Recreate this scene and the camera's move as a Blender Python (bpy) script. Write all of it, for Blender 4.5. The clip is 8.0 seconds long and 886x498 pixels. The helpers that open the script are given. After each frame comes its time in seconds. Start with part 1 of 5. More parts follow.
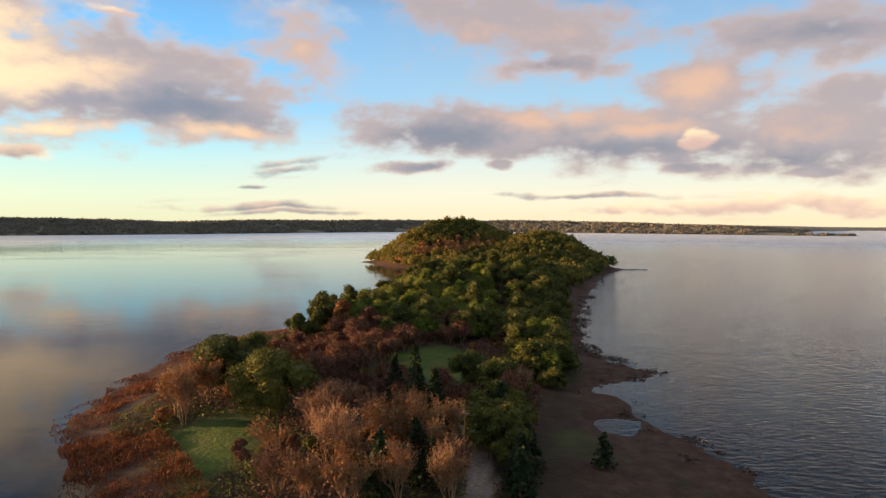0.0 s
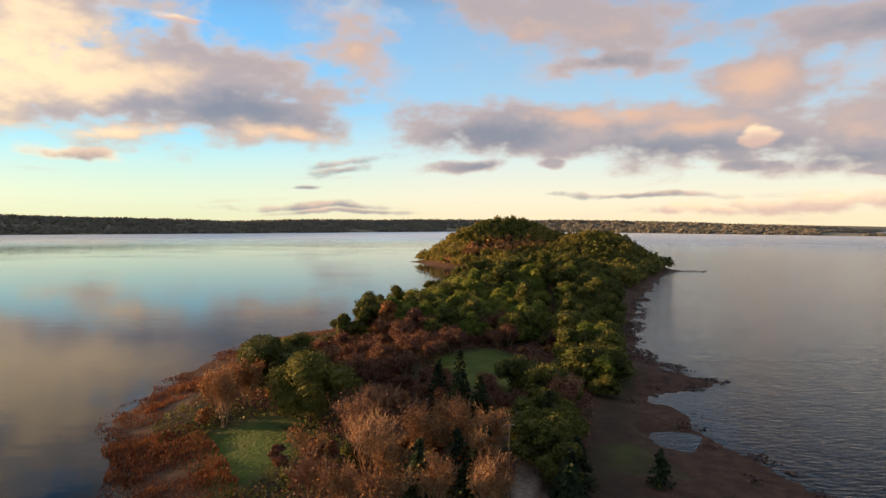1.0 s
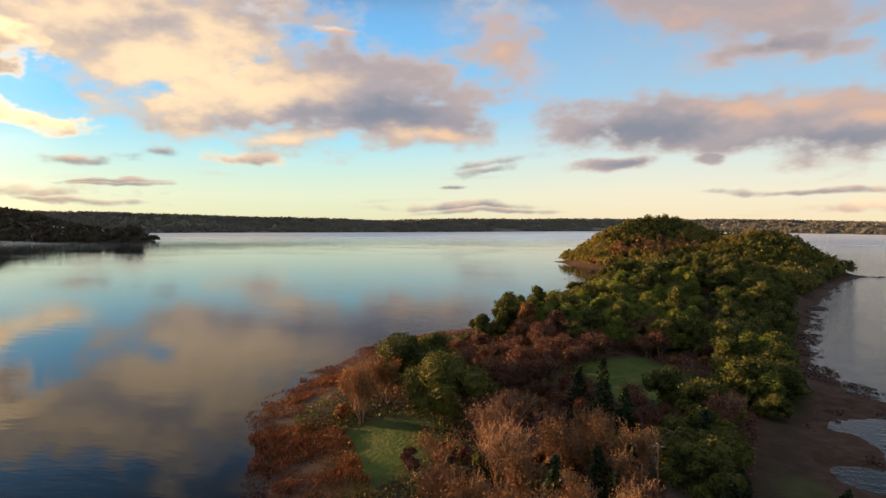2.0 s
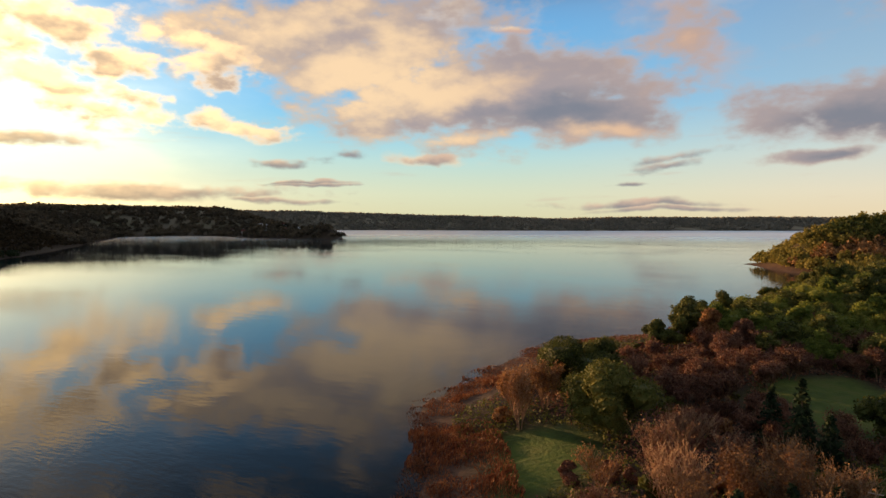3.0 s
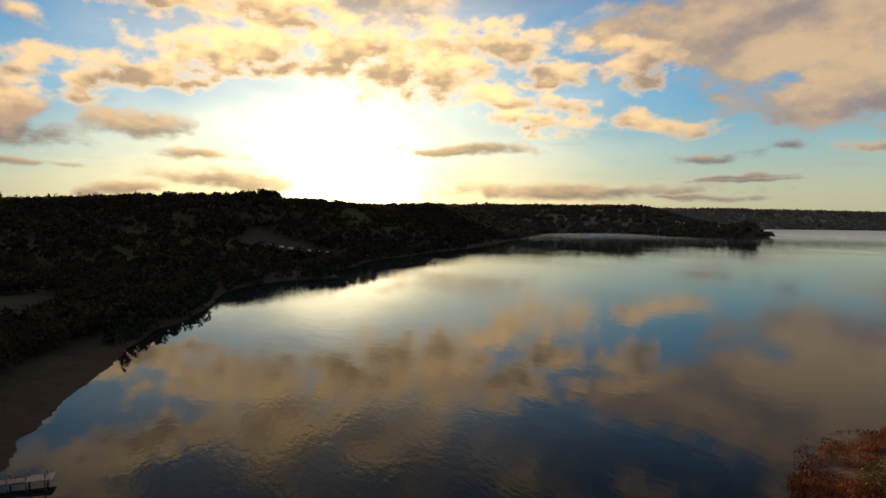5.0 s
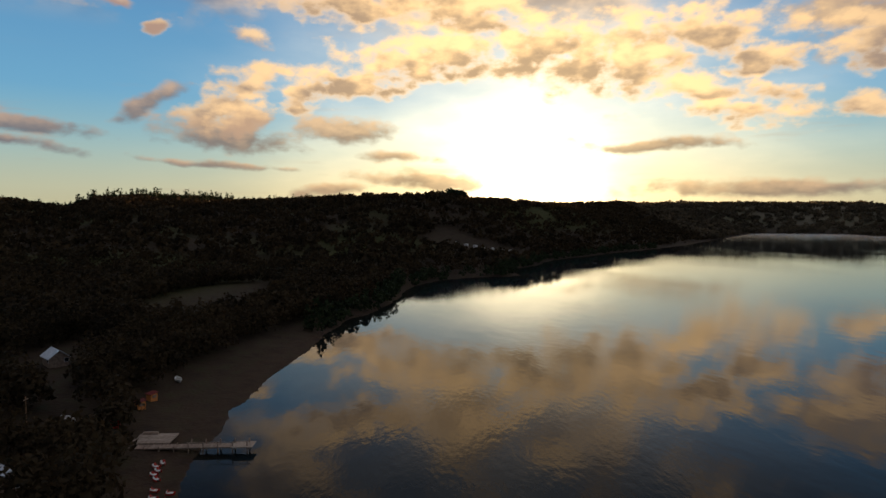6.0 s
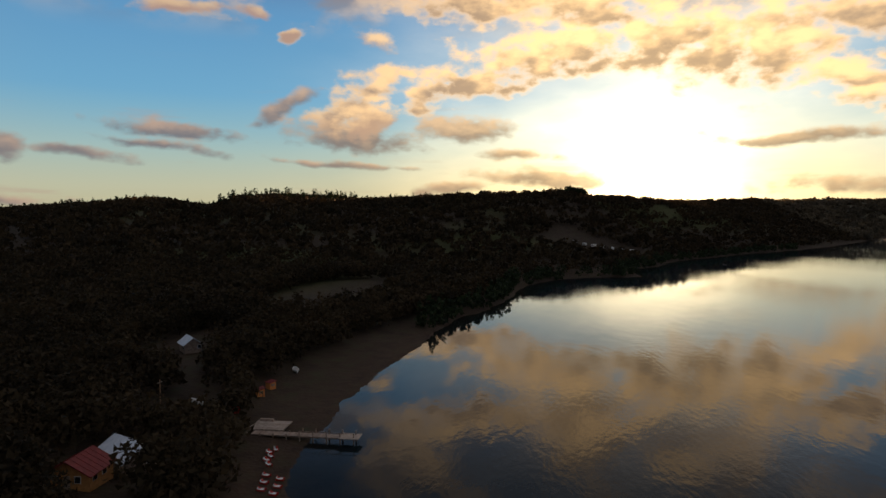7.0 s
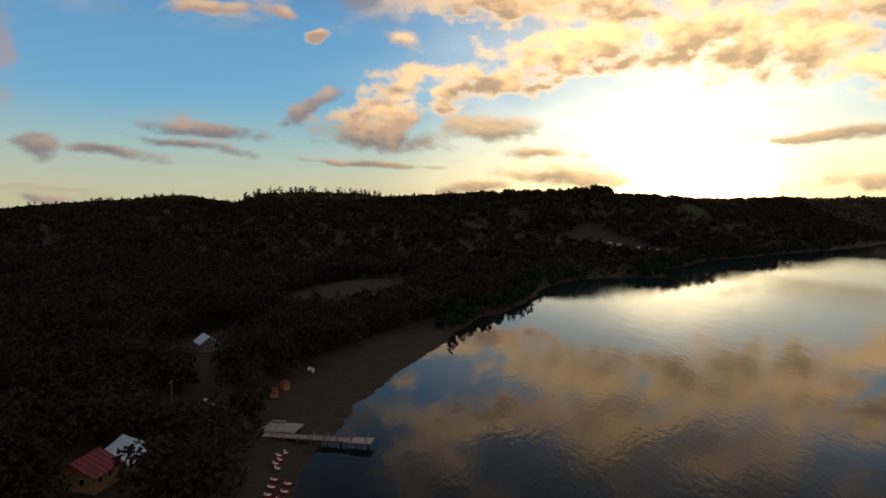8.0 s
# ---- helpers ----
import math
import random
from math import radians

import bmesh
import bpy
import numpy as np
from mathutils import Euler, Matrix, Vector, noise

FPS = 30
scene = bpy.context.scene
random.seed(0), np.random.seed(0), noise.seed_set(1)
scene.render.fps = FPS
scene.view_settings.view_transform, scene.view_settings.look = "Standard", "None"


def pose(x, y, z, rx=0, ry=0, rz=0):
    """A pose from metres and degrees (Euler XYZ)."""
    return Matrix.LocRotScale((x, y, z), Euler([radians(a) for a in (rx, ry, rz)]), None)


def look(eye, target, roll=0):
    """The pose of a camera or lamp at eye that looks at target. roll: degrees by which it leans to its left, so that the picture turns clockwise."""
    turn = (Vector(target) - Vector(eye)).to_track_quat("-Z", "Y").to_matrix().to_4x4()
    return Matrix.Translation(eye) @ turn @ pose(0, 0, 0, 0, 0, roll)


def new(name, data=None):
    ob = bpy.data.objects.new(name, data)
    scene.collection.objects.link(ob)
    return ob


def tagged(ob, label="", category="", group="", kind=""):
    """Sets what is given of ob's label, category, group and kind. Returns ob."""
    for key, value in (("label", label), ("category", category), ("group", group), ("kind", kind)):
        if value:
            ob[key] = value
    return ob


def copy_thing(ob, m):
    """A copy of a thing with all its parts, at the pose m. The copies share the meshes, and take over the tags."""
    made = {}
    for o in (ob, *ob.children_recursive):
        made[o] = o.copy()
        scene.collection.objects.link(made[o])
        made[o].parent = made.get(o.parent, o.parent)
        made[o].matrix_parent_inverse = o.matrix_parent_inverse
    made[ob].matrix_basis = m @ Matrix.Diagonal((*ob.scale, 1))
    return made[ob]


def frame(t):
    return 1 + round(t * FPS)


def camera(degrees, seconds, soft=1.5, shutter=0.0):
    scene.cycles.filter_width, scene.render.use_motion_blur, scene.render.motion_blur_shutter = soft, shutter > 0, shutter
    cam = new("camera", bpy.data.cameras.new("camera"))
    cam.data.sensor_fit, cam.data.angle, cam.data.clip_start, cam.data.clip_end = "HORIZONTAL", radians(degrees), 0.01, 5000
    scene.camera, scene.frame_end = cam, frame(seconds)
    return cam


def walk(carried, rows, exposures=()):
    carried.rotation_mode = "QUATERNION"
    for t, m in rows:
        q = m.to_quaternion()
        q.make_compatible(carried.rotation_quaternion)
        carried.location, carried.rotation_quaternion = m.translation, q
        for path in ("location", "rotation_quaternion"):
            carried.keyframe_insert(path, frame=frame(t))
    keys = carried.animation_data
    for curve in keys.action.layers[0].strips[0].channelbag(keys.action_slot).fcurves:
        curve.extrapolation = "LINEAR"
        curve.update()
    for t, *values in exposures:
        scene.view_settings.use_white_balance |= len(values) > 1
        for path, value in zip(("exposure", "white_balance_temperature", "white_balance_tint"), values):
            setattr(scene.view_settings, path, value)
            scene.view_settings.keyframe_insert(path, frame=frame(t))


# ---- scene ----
cam = camera(70.0, 8.0, soft=1.5)
# seconds, place, then tilt, lean and turn in degrees: a level gimbal on a slow drone
PATH = [
    (0.0, 0.0, 0.0, 40.0, 87.58, 0.03, 0.0),
    (0.5, 0.46, 2.51, 40.0, 87.55, 0.02, 1.18),
    (1.0, 1.0, 5.09, 40.0, 87.55, 0.0, 4.61),
    (1.5, 1.3, 8.0, 39.9, 87.52, 0.0, 10.7),
    (3.0, 0.9, 16.4, 39.5, 87.33, -0.05, 33.2),
    (3.5, 1.0, 19.3, 39.5, 87.16, -0.03, 42.14),
    (4.0, 1.5, 22.4, 39.5, 87.09, 0.05, 51.65),
    (4.5, 2.5, 25.2, 39.5, 87.08, -0.03, 61.18),
    (5.0, 3.2, 27.4, 39.5, 87.1, -0.08, 69.97),
    (6.5, 2.7, 31.6, 39.45, 86.88, 0.0, 93.25),
    (7.0, 1.3, 32.7, 39.5, 86.8, -0.04, 97.43),
    (7.5, -0.5, 33.4, 39.5, 86.72, -0.08, 99.17),
    (8.0, -2.3, 33.9, 39.45, 86.68, -0.11, 99.68),
]
EXPOSURE = [(0.0, 1.7, 6450, 10), (1.5, 1.62, 6450, 10), (3.0, 1.32, 6660, 12), (4.5, 0.8, 6650, 12), (6.5, 0.75, 6850, 16), (8.0, 0.84, 6850, 16)]
walk(cam, [(t, pose(*r)) for t, *r in PATH], EXPOSURE)

# ---------------------------------------------------------------- sky and sun
SUN_AZ, SUN_EL = 79.0, 3.4          # degrees to the left of +y, degrees up
GLOW_EL = 2.3                       # where the haze round it is brightest


def toward(az, el):
    a, e = radians(az), radians(el)
    return Vector((-math.sin(a) * math.cos(e), math.cos(a) * math.cos(e), math.sin(e)))


# clouds: azimuth, elevation, half width, half height, tilt (all degrees), cover
SHEETS = [
    (-4.9, 8.1, 13.7, 2.35, 3, 1), (-18.0, 7.5, 12.5, 2.82, 2, 1), (-30.6, 6.8, 8.7, 2.99, 0, 1), (-22.0, 11.1, 4.6, 2.46, 0, 1),
    (-29.3, 14.4, 8.1, 2.14, 4, 0.9), (-33.4, 9.8, 2.8, 1.53, -10, 0.9), (2.5, 4.9, 3.6, 0.72, -6, 0.95), (-5.1, 5.1, 1.3, 0.51, 0, 0.9),
    (-29.9, 4.1, 2.7, 0.49, 0, 0.9), (-6.1, 17.4, 10.6, 2.65, 10, 0.9), (-10.8, 13.7, 5.9, 1.11, 0, 0.7), (-21.6, 4.4, 2.6, 0.67, 0, 0.8),
    (32.6, 11.2, 11.9, 3.7, -6, 1), (22.9, 9.0, 11.2, 2.1, 2, 1), (39.9, 13.5, 8.5, 3.12, -14, 0.95), (12.9, 14.9, 4.6, 2.56, -35, 0.48),
    (27.5, 10.9, 12.4, 3.96, -6, 1), (43.3, 15.9, 13.3, 3.17, -6, 1)]
SHEET_LIGHT = [
    (-10.8, 9.3, 7.4, 1.11, 2, 1), (-21.7, 11.3, 3.5, 1.71, 0, 1), (-28.6, 7.5, 5.1, 1.34, 2, 0.7), (-17.1, 8.0, 5.1, 0.78, -4, 0.8),
    (-5.8, 16.3, 6.1, 1.12, 0, 0.5), (39.9, 12.3, 7.7, 3.78, -14, 1.2), (32.6, 11.2, 6.6, 1.9, -8, 1.0), (33.9, 7.3, 9.9, 0.75, 0, 1.0),
    (18.0, 7.8, 5.5, 0.71, 4, 1), (12.9, 14.9, 4.1, 2.56, -35, 0.5), (46.4, 15.9, 13.2, 3.32, -4, .8), (36.3, 12.1, 6.6, 3.05, -20, 1.2)]
SHEET_DARK = [
    (-0.8, 7.4, 9.7, 1.64, 0, 1), (-12.8, 6.0, 12.6, 1.3, 0, 1), (-25.9, 5.0, 10.7, 1.29, 0, 0.9), (2.2, 4.9, 3.6, 0.61, -6, 0.8),
    (-30.1, 12.2, 5.3, 1.32, 0, 0.6), (-30.0, 14.7, 6.5, 1.06, 0, 0.6), (20.5, 9.4, 7.0, 1.7, 0, .95), (23.0, 9.1, 7.0, 1.5, 2, .9),
    (-10.8, 13.7, 5.9, 1.11, 0, 0.7)]
STREAKS = [
    (58.1, 2.2, 10.5, 0.75, 0, 0.95), (47.9, 1.6, 4.8, 0.28, 2, 0.8), (69.2, 6.1, 7.2, 0.46, 0, 0.95), (87.9, 3.0, 6.0, 0.73, 3, 0.95),
    (96.8, 2.2, 3.1, 0.5, -3, 0.9), (44.9, 3.1, 2.9, 0.19, 0, 0.8), (47.5, 5.0, 2.4, 0.33, 0, 0.85), (42.1, 5.5, 2.4, 0.45, -4, 0.7),
    (105.9, 6.8, 4.8, 1.22, 4, 1), (95.8, 7.6, 4.1, 1.02, 0, 1), (111.6, 8.9, 2.4, 0.85, -28, 0.85), (120.2, 6.7, 4.2, 0.72, 8, 0.95),
    (127.0, 4.7, 3.4, 0.5, 6, 0.95), (121.5, 5.4, 3.5, 0.43, 8, 0.9), (106.0, 4.2, 6.6, 0.3, 4, 0.85), (90.8, 5.2, 3.0, 0.46, 4, 0.7),
    (131.6, 1.2, 2.7, 0.39, 6, 0.8), (132.4, 5.4, 1.8, 1.02, 0, 0.95), (13.5, 4.6, 2.4, 0.4, -4, 0.8), (13.4, 0.9, 5.5, 0.27, 0, 0.8),
    (16.7, 3.1, 1.7, 0.18, 0, 0.7), (45.4, 3.3, 3.1, 0.2, 0, 0.8), (-12.4, 2.4, 6.3, 0.25, 0, 0.85), (15.6, 1.4, 6.2, 0.34, 0, 0.85),
    (13.2, 5.3, 3.9, 0.5, -4, 0.7), (33.5, 5.3, 1.5, 0.51, 0, 0.9)]
SUNLIT_PUFFS = [
    (-21.5, 6.8, 1.5, 0.86, 0, 1), (-25.5, 1.5, 7.1, 0.74, 0, 0.8), (-16.7, 1.1, 3.8, 0.49, 0, 0.7), (-32.5, 1.4, 4.4, 0.69, 0, 0.85),
    (103.9, 8.3, 2.5, 1.12, -20, 0.9), (110.1, 15.0, 0.7, 0.55, -20, 0.9), (120.2, 16.5, 3.3, 0.62, -4, 0.9), (114.5, 16.7, 2.1, 0.39, 12, 0.8),
    (103.4, 15.1, 2.1, 0.71, 14, 0.55), (27.6, 16.2, 2.4, 0.32, 0, 0.7)]
VEILS = [(12.0, 14.8, 5.4, 2.4, 35, .6), (-9.0, 13.6, 8.0, 1.6, 0, .5), (134.1, 11.6, .9, 3.1, 10, .7), (20.0, 13.5, 8.0, 2.5, 6, .45), (-31.0, 12.0, 7.0, 2.5, 0, .5)]
LIT_CLOUDS_MIDDLE = [(54.3, 14.3, 1.5, .7, 0, .9), (52.4, 12.7, 2.4, 1.3, -20, .8), (53.4, 8.5, 1.8, .8, 20, .8), (49.4, 7.7, 2.5, .6, 2, .85), (34.0, 5.3, 2.6, .5, 5, .7)]
LIT_CLOUDS_WEST = [
    (59.9, 12.3, 2.3, 1.0, -5, .85), (64.0, 10.4, 5.2, 1.0, 12, .75), (61.7, 8.5, 4.1, .8, 8, .7), (64.7, 14.6, 5.5, 1.6, 0, .8),
    (105.4, 8.8, 2.6, 1.2, -15, .9), (103.4, 11.3, 2.7, 1.1, -15, .75), (98.0, 10.7, 3.0, 1.1, -20, .7), (94.5, 11.9, 3.5, 1.2, -10, .85),
    (87.4, 14.0, 6.5, 1.9, -8, .85), (78.7, 14.5, 4.2, 1.8, -8, .85), (94.4, 17.9, 5.5, 1.2, 5, .85), (84.0, 17.3, 4.9, 1.8, 5, .85),
    (71.0, 13.4, 5.6, 2.4, 0, .85), (119.9, 16.4, 2.8, .5, 4, .8), (110.0, 15.0, .8, .5, -30, .8)]


def make_world():
    world = bpy.data.worlds.new("sky")
    scene.world = world
    world.use_nodes = True
    nt = world.node_tree
    nt.nodes.clear()
    N, L = nt.nodes, nt.links

    def node(kind, operation=None):
        n = N.new(kind)
        if operation:
            n.operation = operation
        return n

    def put(socket, value):
        if isinstance(value, bpy.types.NodeSocket):
            L.new(value, socket)
        else:
            socket.default_value = value

    def math_node(op, a, b=0.0, c=None, clamp=False):
        n = node("ShaderNodeMath", op)
        n.use_clamp = clamp
        put(n.inputs[0], a)
        put(n.inputs[1], b)
        if c is not None:
            put(n.inputs[2], c)
        return n.outputs[0]

    def smooth(v, lo, hi, a=0.0, b=1.0):
        n = node("ShaderNodeMapRange")
        n.interpolation_type = "SMOOTHSTEP"
        for i, x in enumerate((v, lo, hi, a, b)):
            put(n.inputs[i], x)
        return n.outputs[0]

    def mix(f, a, b, mode="MIX"):
        n = node("ShaderNodeMix")
        n.data_type, n.blend_type = "RGBA", mode
        put(n.inputs[0], f)
        put(n.inputs[6], a)
        put(n.inputs[7], b)
        return n.outputs[2]

    def fbm(vec, scale, detail, rough=0.55, dims="3D", color=False):
        n = node("ShaderNodeTexNoise")
        n.noise_dimensions = dims
        put(n.inputs["Vector"], vec)
        n.inputs["Scale"].default_value, n.inputs["Detail"].default_value, n.inputs["Roughness"].default_value = scale, detail, rough
        return n.outputs["Color" if color else "Fac"]

    def vec(op, a, b, c=None):
        n = node("ShaderNodeVectorMath", op)
        put(n.inputs[0], a)
        put(n.inputs[1], b)
        if c is not None:
            put(n.inputs[2], c)
        return n.outputs["Value" if op in ("LENGTH", "DOT_PRODUCT") else "Vector"]

    way = node("ShaderNodeTexCoord").outputs["Generated"]
    parts = node("ShaderNodeSeparateXYZ")
    L.new(way, parts.inputs[0])
    az = math_node("MULTIPLY", math_node("ARCTAN2", math_node("MULTIPLY", parts.outputs[0], -1.0), parts.outputs[1]), 57.29578)
    el = math_node("MULTIPLY", math_node("ARCSINE", parts.outputs[2]), 57.29578)
    flat = node("ShaderNodeCombineXYZ")
    L.new(az, flat.inputs[0])
    L.new(el, flat.inputs[1])
    p = flat.outputs[0]
    sun_dir = toward(SUN_AZ, GLOW_EL)
    near = vec("DOT_PRODUCT", way, tuple(sun_dir))
    ang = math_node("MULTIPLY", math_node("ARCCOSINE", math_node("MINIMUM", near, 0.999999)), 57.29578)

    # clear evening air: pale yellow at the horizon, deeper blue with height
    sky = node("ShaderNodeTexSky")
    sky.sky_type = "NISHITA"
    sky.sun_disc = False
    sky.sun_elevation, sky.sun_rotation = radians(SUN_EL), radians(-SUN_AZ)
    sky.altitude, sky.air_density, sky.dust_density, sky.ozone_density = 50, 1.0, 1.2, 2.0
    air = node("ShaderNodeValToRGB")
    stops = air.color_ramp.elements
    # above 20 degrees, out of view: dark belt dims reflections, pale zenith lights land
    rows = [(0.0, (1.03, 0.87, 0.57)), (0.05, (0.98, 0.91, 0.70)), (0.12, (0.76, 0.86, 0.82)), (0.22, (0.42, 0.66, 0.85)), (0.40, (0.28, 0.49, 0.75)), (0.50, (0.11, 0.20, 0.33)), (0.62, (0.08, 0.13, 0.22)), (0.80, (0.24, 0.30, 0.38)), (1.0, (0.38, 0.46, 0.58))]
    while len(stops) < len(rows):
        stops.new(0.5)
    for k, (at, c) in zip(stops, rows):
        k.position, k.color = at, (*c, 1)
    L.new(math_node("MULTIPLY", el, 1 / 45.0), air.inputs[0])
    col = vec("ADD", vec("MULTIPLY", sky.outputs[0], (SKY, SKY, SKY)), vec("MULTIPLY", air.outputs[0], (AIR, AIR, AIR)))
    # the air is brighter and bluer on the sun's side; above the view dimmed to darken reflections
    col = vec("MULTIPLY", col, mix(smooth(ang, 82.0, 48.0), (1, 1, 1, 1), mix(smooth(el, 2.0, 11.0), (0.84, 1.0, 0.98, 1), mix(smooth(el, 16.0, 21.0), (0.56, 1.02, 1.25, 1), (0.7, 0.8, 0.9, 1)))))
    # the bright haze round the sun, behind the clouds
    streak = math_node("MULTIPLY", math_node("SUBTRACT", fbm(vec("MULTIPLY", p, (0.35, 1.0, 1.0)), 0.22, 5, 0.55), 0.5), 15.0)
    torn = math_node("MAXIMUM", math_node("ADD", ang, math_node("MULTIPLY", streak, smooth(ang, 1.0, 8.0))), 0.0)
    col = vec("ADD", col, vec("MULTIPLY", (1.55, 1.15, 0.55), math_node("POWER", smooth(torn, 44.0, 0.0), 2.4)))
    col = vec("ADD", col, vec("MULTIPLY", (4.0, 3.3, 2.0), math_node("POWER", smooth(torn, 18.5, 0.0), 3.6)))

    # cloud colours: thin rims let the light through, the thick body is in its own shade; all brighter and yellower towards the sun
    glow_near = smooth(ang, 42.0, 5.0)
    bright = mix(glow_near, (1.05, 0.78, 0.50, 1), (2.8, 1.85, 0.82, 1))
    shade = mix(glow_near, (0.265, 0.255, 0.29, 1), (0.60, 0.43, 0.25, 1))
    rose = mix(glow_near, (0.68, 0.47, 0.39, 1), (1.15, 0.80, 0.44, 1))
    wisps = math_node("MULTIPLY", smooth(fbm(vec("MULTIPLY", p, (0.12, 1.0, 1.0)), 0.8, 5), 0.58, 0.75), smooth(el, 14.0, 2.0, 0.0, 0.35))
    col = mix(wisps, col, rose)

    # seen from below, a cloud is wider than high
    wide = vec("MULTIPLY", p, (0.5, 1.0, 1.0))
    swirl = vec("SUBTRACT", fbm(wide, 0.25, 4, 0.5, color=True), (0.5, 0.5, 0.5))
    pw = vec("ADD", vec("ADD", p, vec("MULTIPLY", swirl, (6.0, 2.2, 0.0))), (0.0, 0.0, 1.0))
    fine = fbm(wide, 0.42, 5, 0.52)
    side = smooth(math_node("SUBTRACT", fine, fbm(vec("ADD", wide, (-0.5, -0.9, 0.0)), 0.42, 4, 0.5)), -0.16, 0.16)
    puff = math_node("SUBTRACT", fine, 0.5)
    grain = math_node("MULTIPLY", math_node("SUBTRACT", fbm(vec("MULTIPLY", p, (0.6, 1.0, 1.0)), 0.9, 5, 0.52), 0.5), smooth(ang, 62.0, 40.0, 0.6, 0.9))
    relief = fbm(vec("MULTIPLY_ADD", p, (0.6, 1.0, 1.0), (31.0, 17.0, 0.0)), 0.27, 4, 0.5)

    def cover(rows):
        """How thick the clouds stand here, and how far above or below their middle."""
        total = high = None
        for a, e, w, h, tilt, amount in rows:
            c, s = math.cos(radians(tilt)), math.sin(radians(tilt))
            u = vec("DOT_PRODUCT", pw, (c / w, s / w, -(a * c + e * s) / w))
            v = vec("DOT_PRODUCT", pw, (-s / h, c / h, (a * s - e * c) / h))
            r = math_node("SQRT", math_node("MULTIPLY_ADD", v, v, math_node("MULTIPLY", u, u)))
            f = math_node("MULTIPLY_ADD", r, -amount, amount * 1.5)
            g = math_node("MULTIPLY_ADD", v, amount * 0.45, f)
            total = f if total is None else math_node("MAXIMUM", total, f)
            high = g if high is None else math_node("MAXIMUM", high, g)
        return total, math_node("SUBTRACT", high, total)

    uneven = math_node("MULTIPLY_ADD", math_node("SUBTRACT", relief, 0.5), 1.4, math_node("MULTIPLY", grain, 0.9))

    # the broken deck overhead, where it has lost the sun
    deck = smooth(fbm(vec("MULTIPLY", p, (0.6, 1.0, 1.0)), 0.19, 6, 0.55), 0.45, 0.60)
    deck = math_node("MULTIPLY", deck, math_node("MULTIPLY", smooth(el, 14.0, 20.0, 0.0, 0.85), math_node("MAXIMUM", smooth(ang, 80.0, 45.0, 0.15, 1.0), smooth(el, 24.0, 42.0, 0.0, 1.0))))
    low_deck = mix(math_node("MULTIPLY", smooth(relief, 0.40, 0.62), 0.85), bright, shade)
    # above 30 degrees, out of view, the deck is paled to light the land
    col = mix(deck, col, mix(smooth(el, 17.0, 30.0), low_deck, mix(smooth(el, 30.0, 45.0), mix(side, (0.13, 0.09, 0.065, 1), mix(glow_near, (0.42, 0.28, 0.16, 1), (0.95, 0.62, 0.29, 1))), (0.52, 0.46, 0.42, 1))))

    # rosy veils
    t = math_node("ADD", math_node("MULTIPLY_ADD", puff, 1.7, cover(VEILS)[0]), grain)
    col = mix(smooth(t, 0.0, 1.2, 0.0, 0.7), col, rose)

    # the great soft sheets away from the sun: grey bases, mauve bodies, warm where the light still reaches them
    soft = math_node("ADD", math_node("MULTIPLY_ADD", math_node("SUBTRACT", relief, 0.5), 1.7, math_node("MULTIPLY", grain, 1.1)), math_node("MULTIPLY", puff, 1.6))
    t = math_node("ADD", math_node("MULTIPLY_ADD", puff, 1.9, cover(SHEETS)[0]), math_node("MULTIPLY", grain, 1.1))
    lit = smooth(math_node("ADD", cover(SHEET_LIGHT)[0], soft), 0.1, 1.6)
    dark = smooth(math_node("SUBTRACT", cover(SHEET_DARK)[0], soft), 0.05, 1.5)
    mauve = mix(glow_near, (0.44, 0.375, 0.38, 1), (0.80, 0.58, 0.36, 1))
    peach = mix(smooth(ang, 75.0, 40.0), (0.74, 0.47, 0.33, 1), mix(glow_near, (1.10, 0.80, 0.48, 1), bright))
    body = mix(dark, mix(lit, mauve, peach), mix(glow_near, (0.24, 0.253, 0.305, 1), (0.50, 0.38, 0.27, 1)))
    col = mix(smooth(t, 0.12, 0.85, 0.0, 0.96), col, mix(smooth(t, 0.2, 1.0, 0.0, 1.0), mix(0.5, mauve, peach), body))

    # sunlit clouds, broken into puffs
    puffs = math_node("SUBTRACT", fbm(vec("MULTIPLY", p, (0.60, 1.0, 1.0)), 0.68, 5, 0.5), 0.455)
    thick, above = cover(LIT_CLOUDS_MIDDLE + LIT_CLOUDS_WEST)
    t = math_node("ADD", math_node("MULTIPLY", puffs, smooth(ang, 46.0, 28.0, 1.6, 3.4)), math_node("ADD", thick, grain))
    fold = math_node("MULTIPLY", smooth(math_node("MULTIPLY_ADD", side, 0.25, math_node("ADD", above, uneven)), 0.48, -0.25), smooth(t, 0.25, 1.1, 0.0, 0.9))
    col = mix(smooth(t, 0.0, 1.0, 0.0, 0.96), col, mix(fold, bright, mix(0.35, shade, rose)))

    # long grey streaks and small heaps, warm on the side of the sun
    thick, above = cover(STREAKS)
    t = math_node("ADD", math_node("MULTIPLY_ADD", puffs, 1.5, thick), math_node("MULTIPLY_ADD", puff, 1.5, math_node("MULTIPLY", grain, 1.5)))
    warm = smooth(math_node("MULTIPLY_ADD", side, 0.25, math_node("ADD", above, uneven)), -0.25, 0.75, 0.0, 0.95)
    col = mix(smooth(t, 0.1, 1.1, 0.0, 0.9), col, mix(warm, shade, mix(0.35, rose, bright)))
    # the few puffs before them that are still in the sun
    thick, above = cover(SUNLIT_PUFFS)
    t = math_node("ADD", math_node("MULTIPLY_ADD", puffs, 1.8, thick), math_node("MULTIPLY", grain, 1.3))
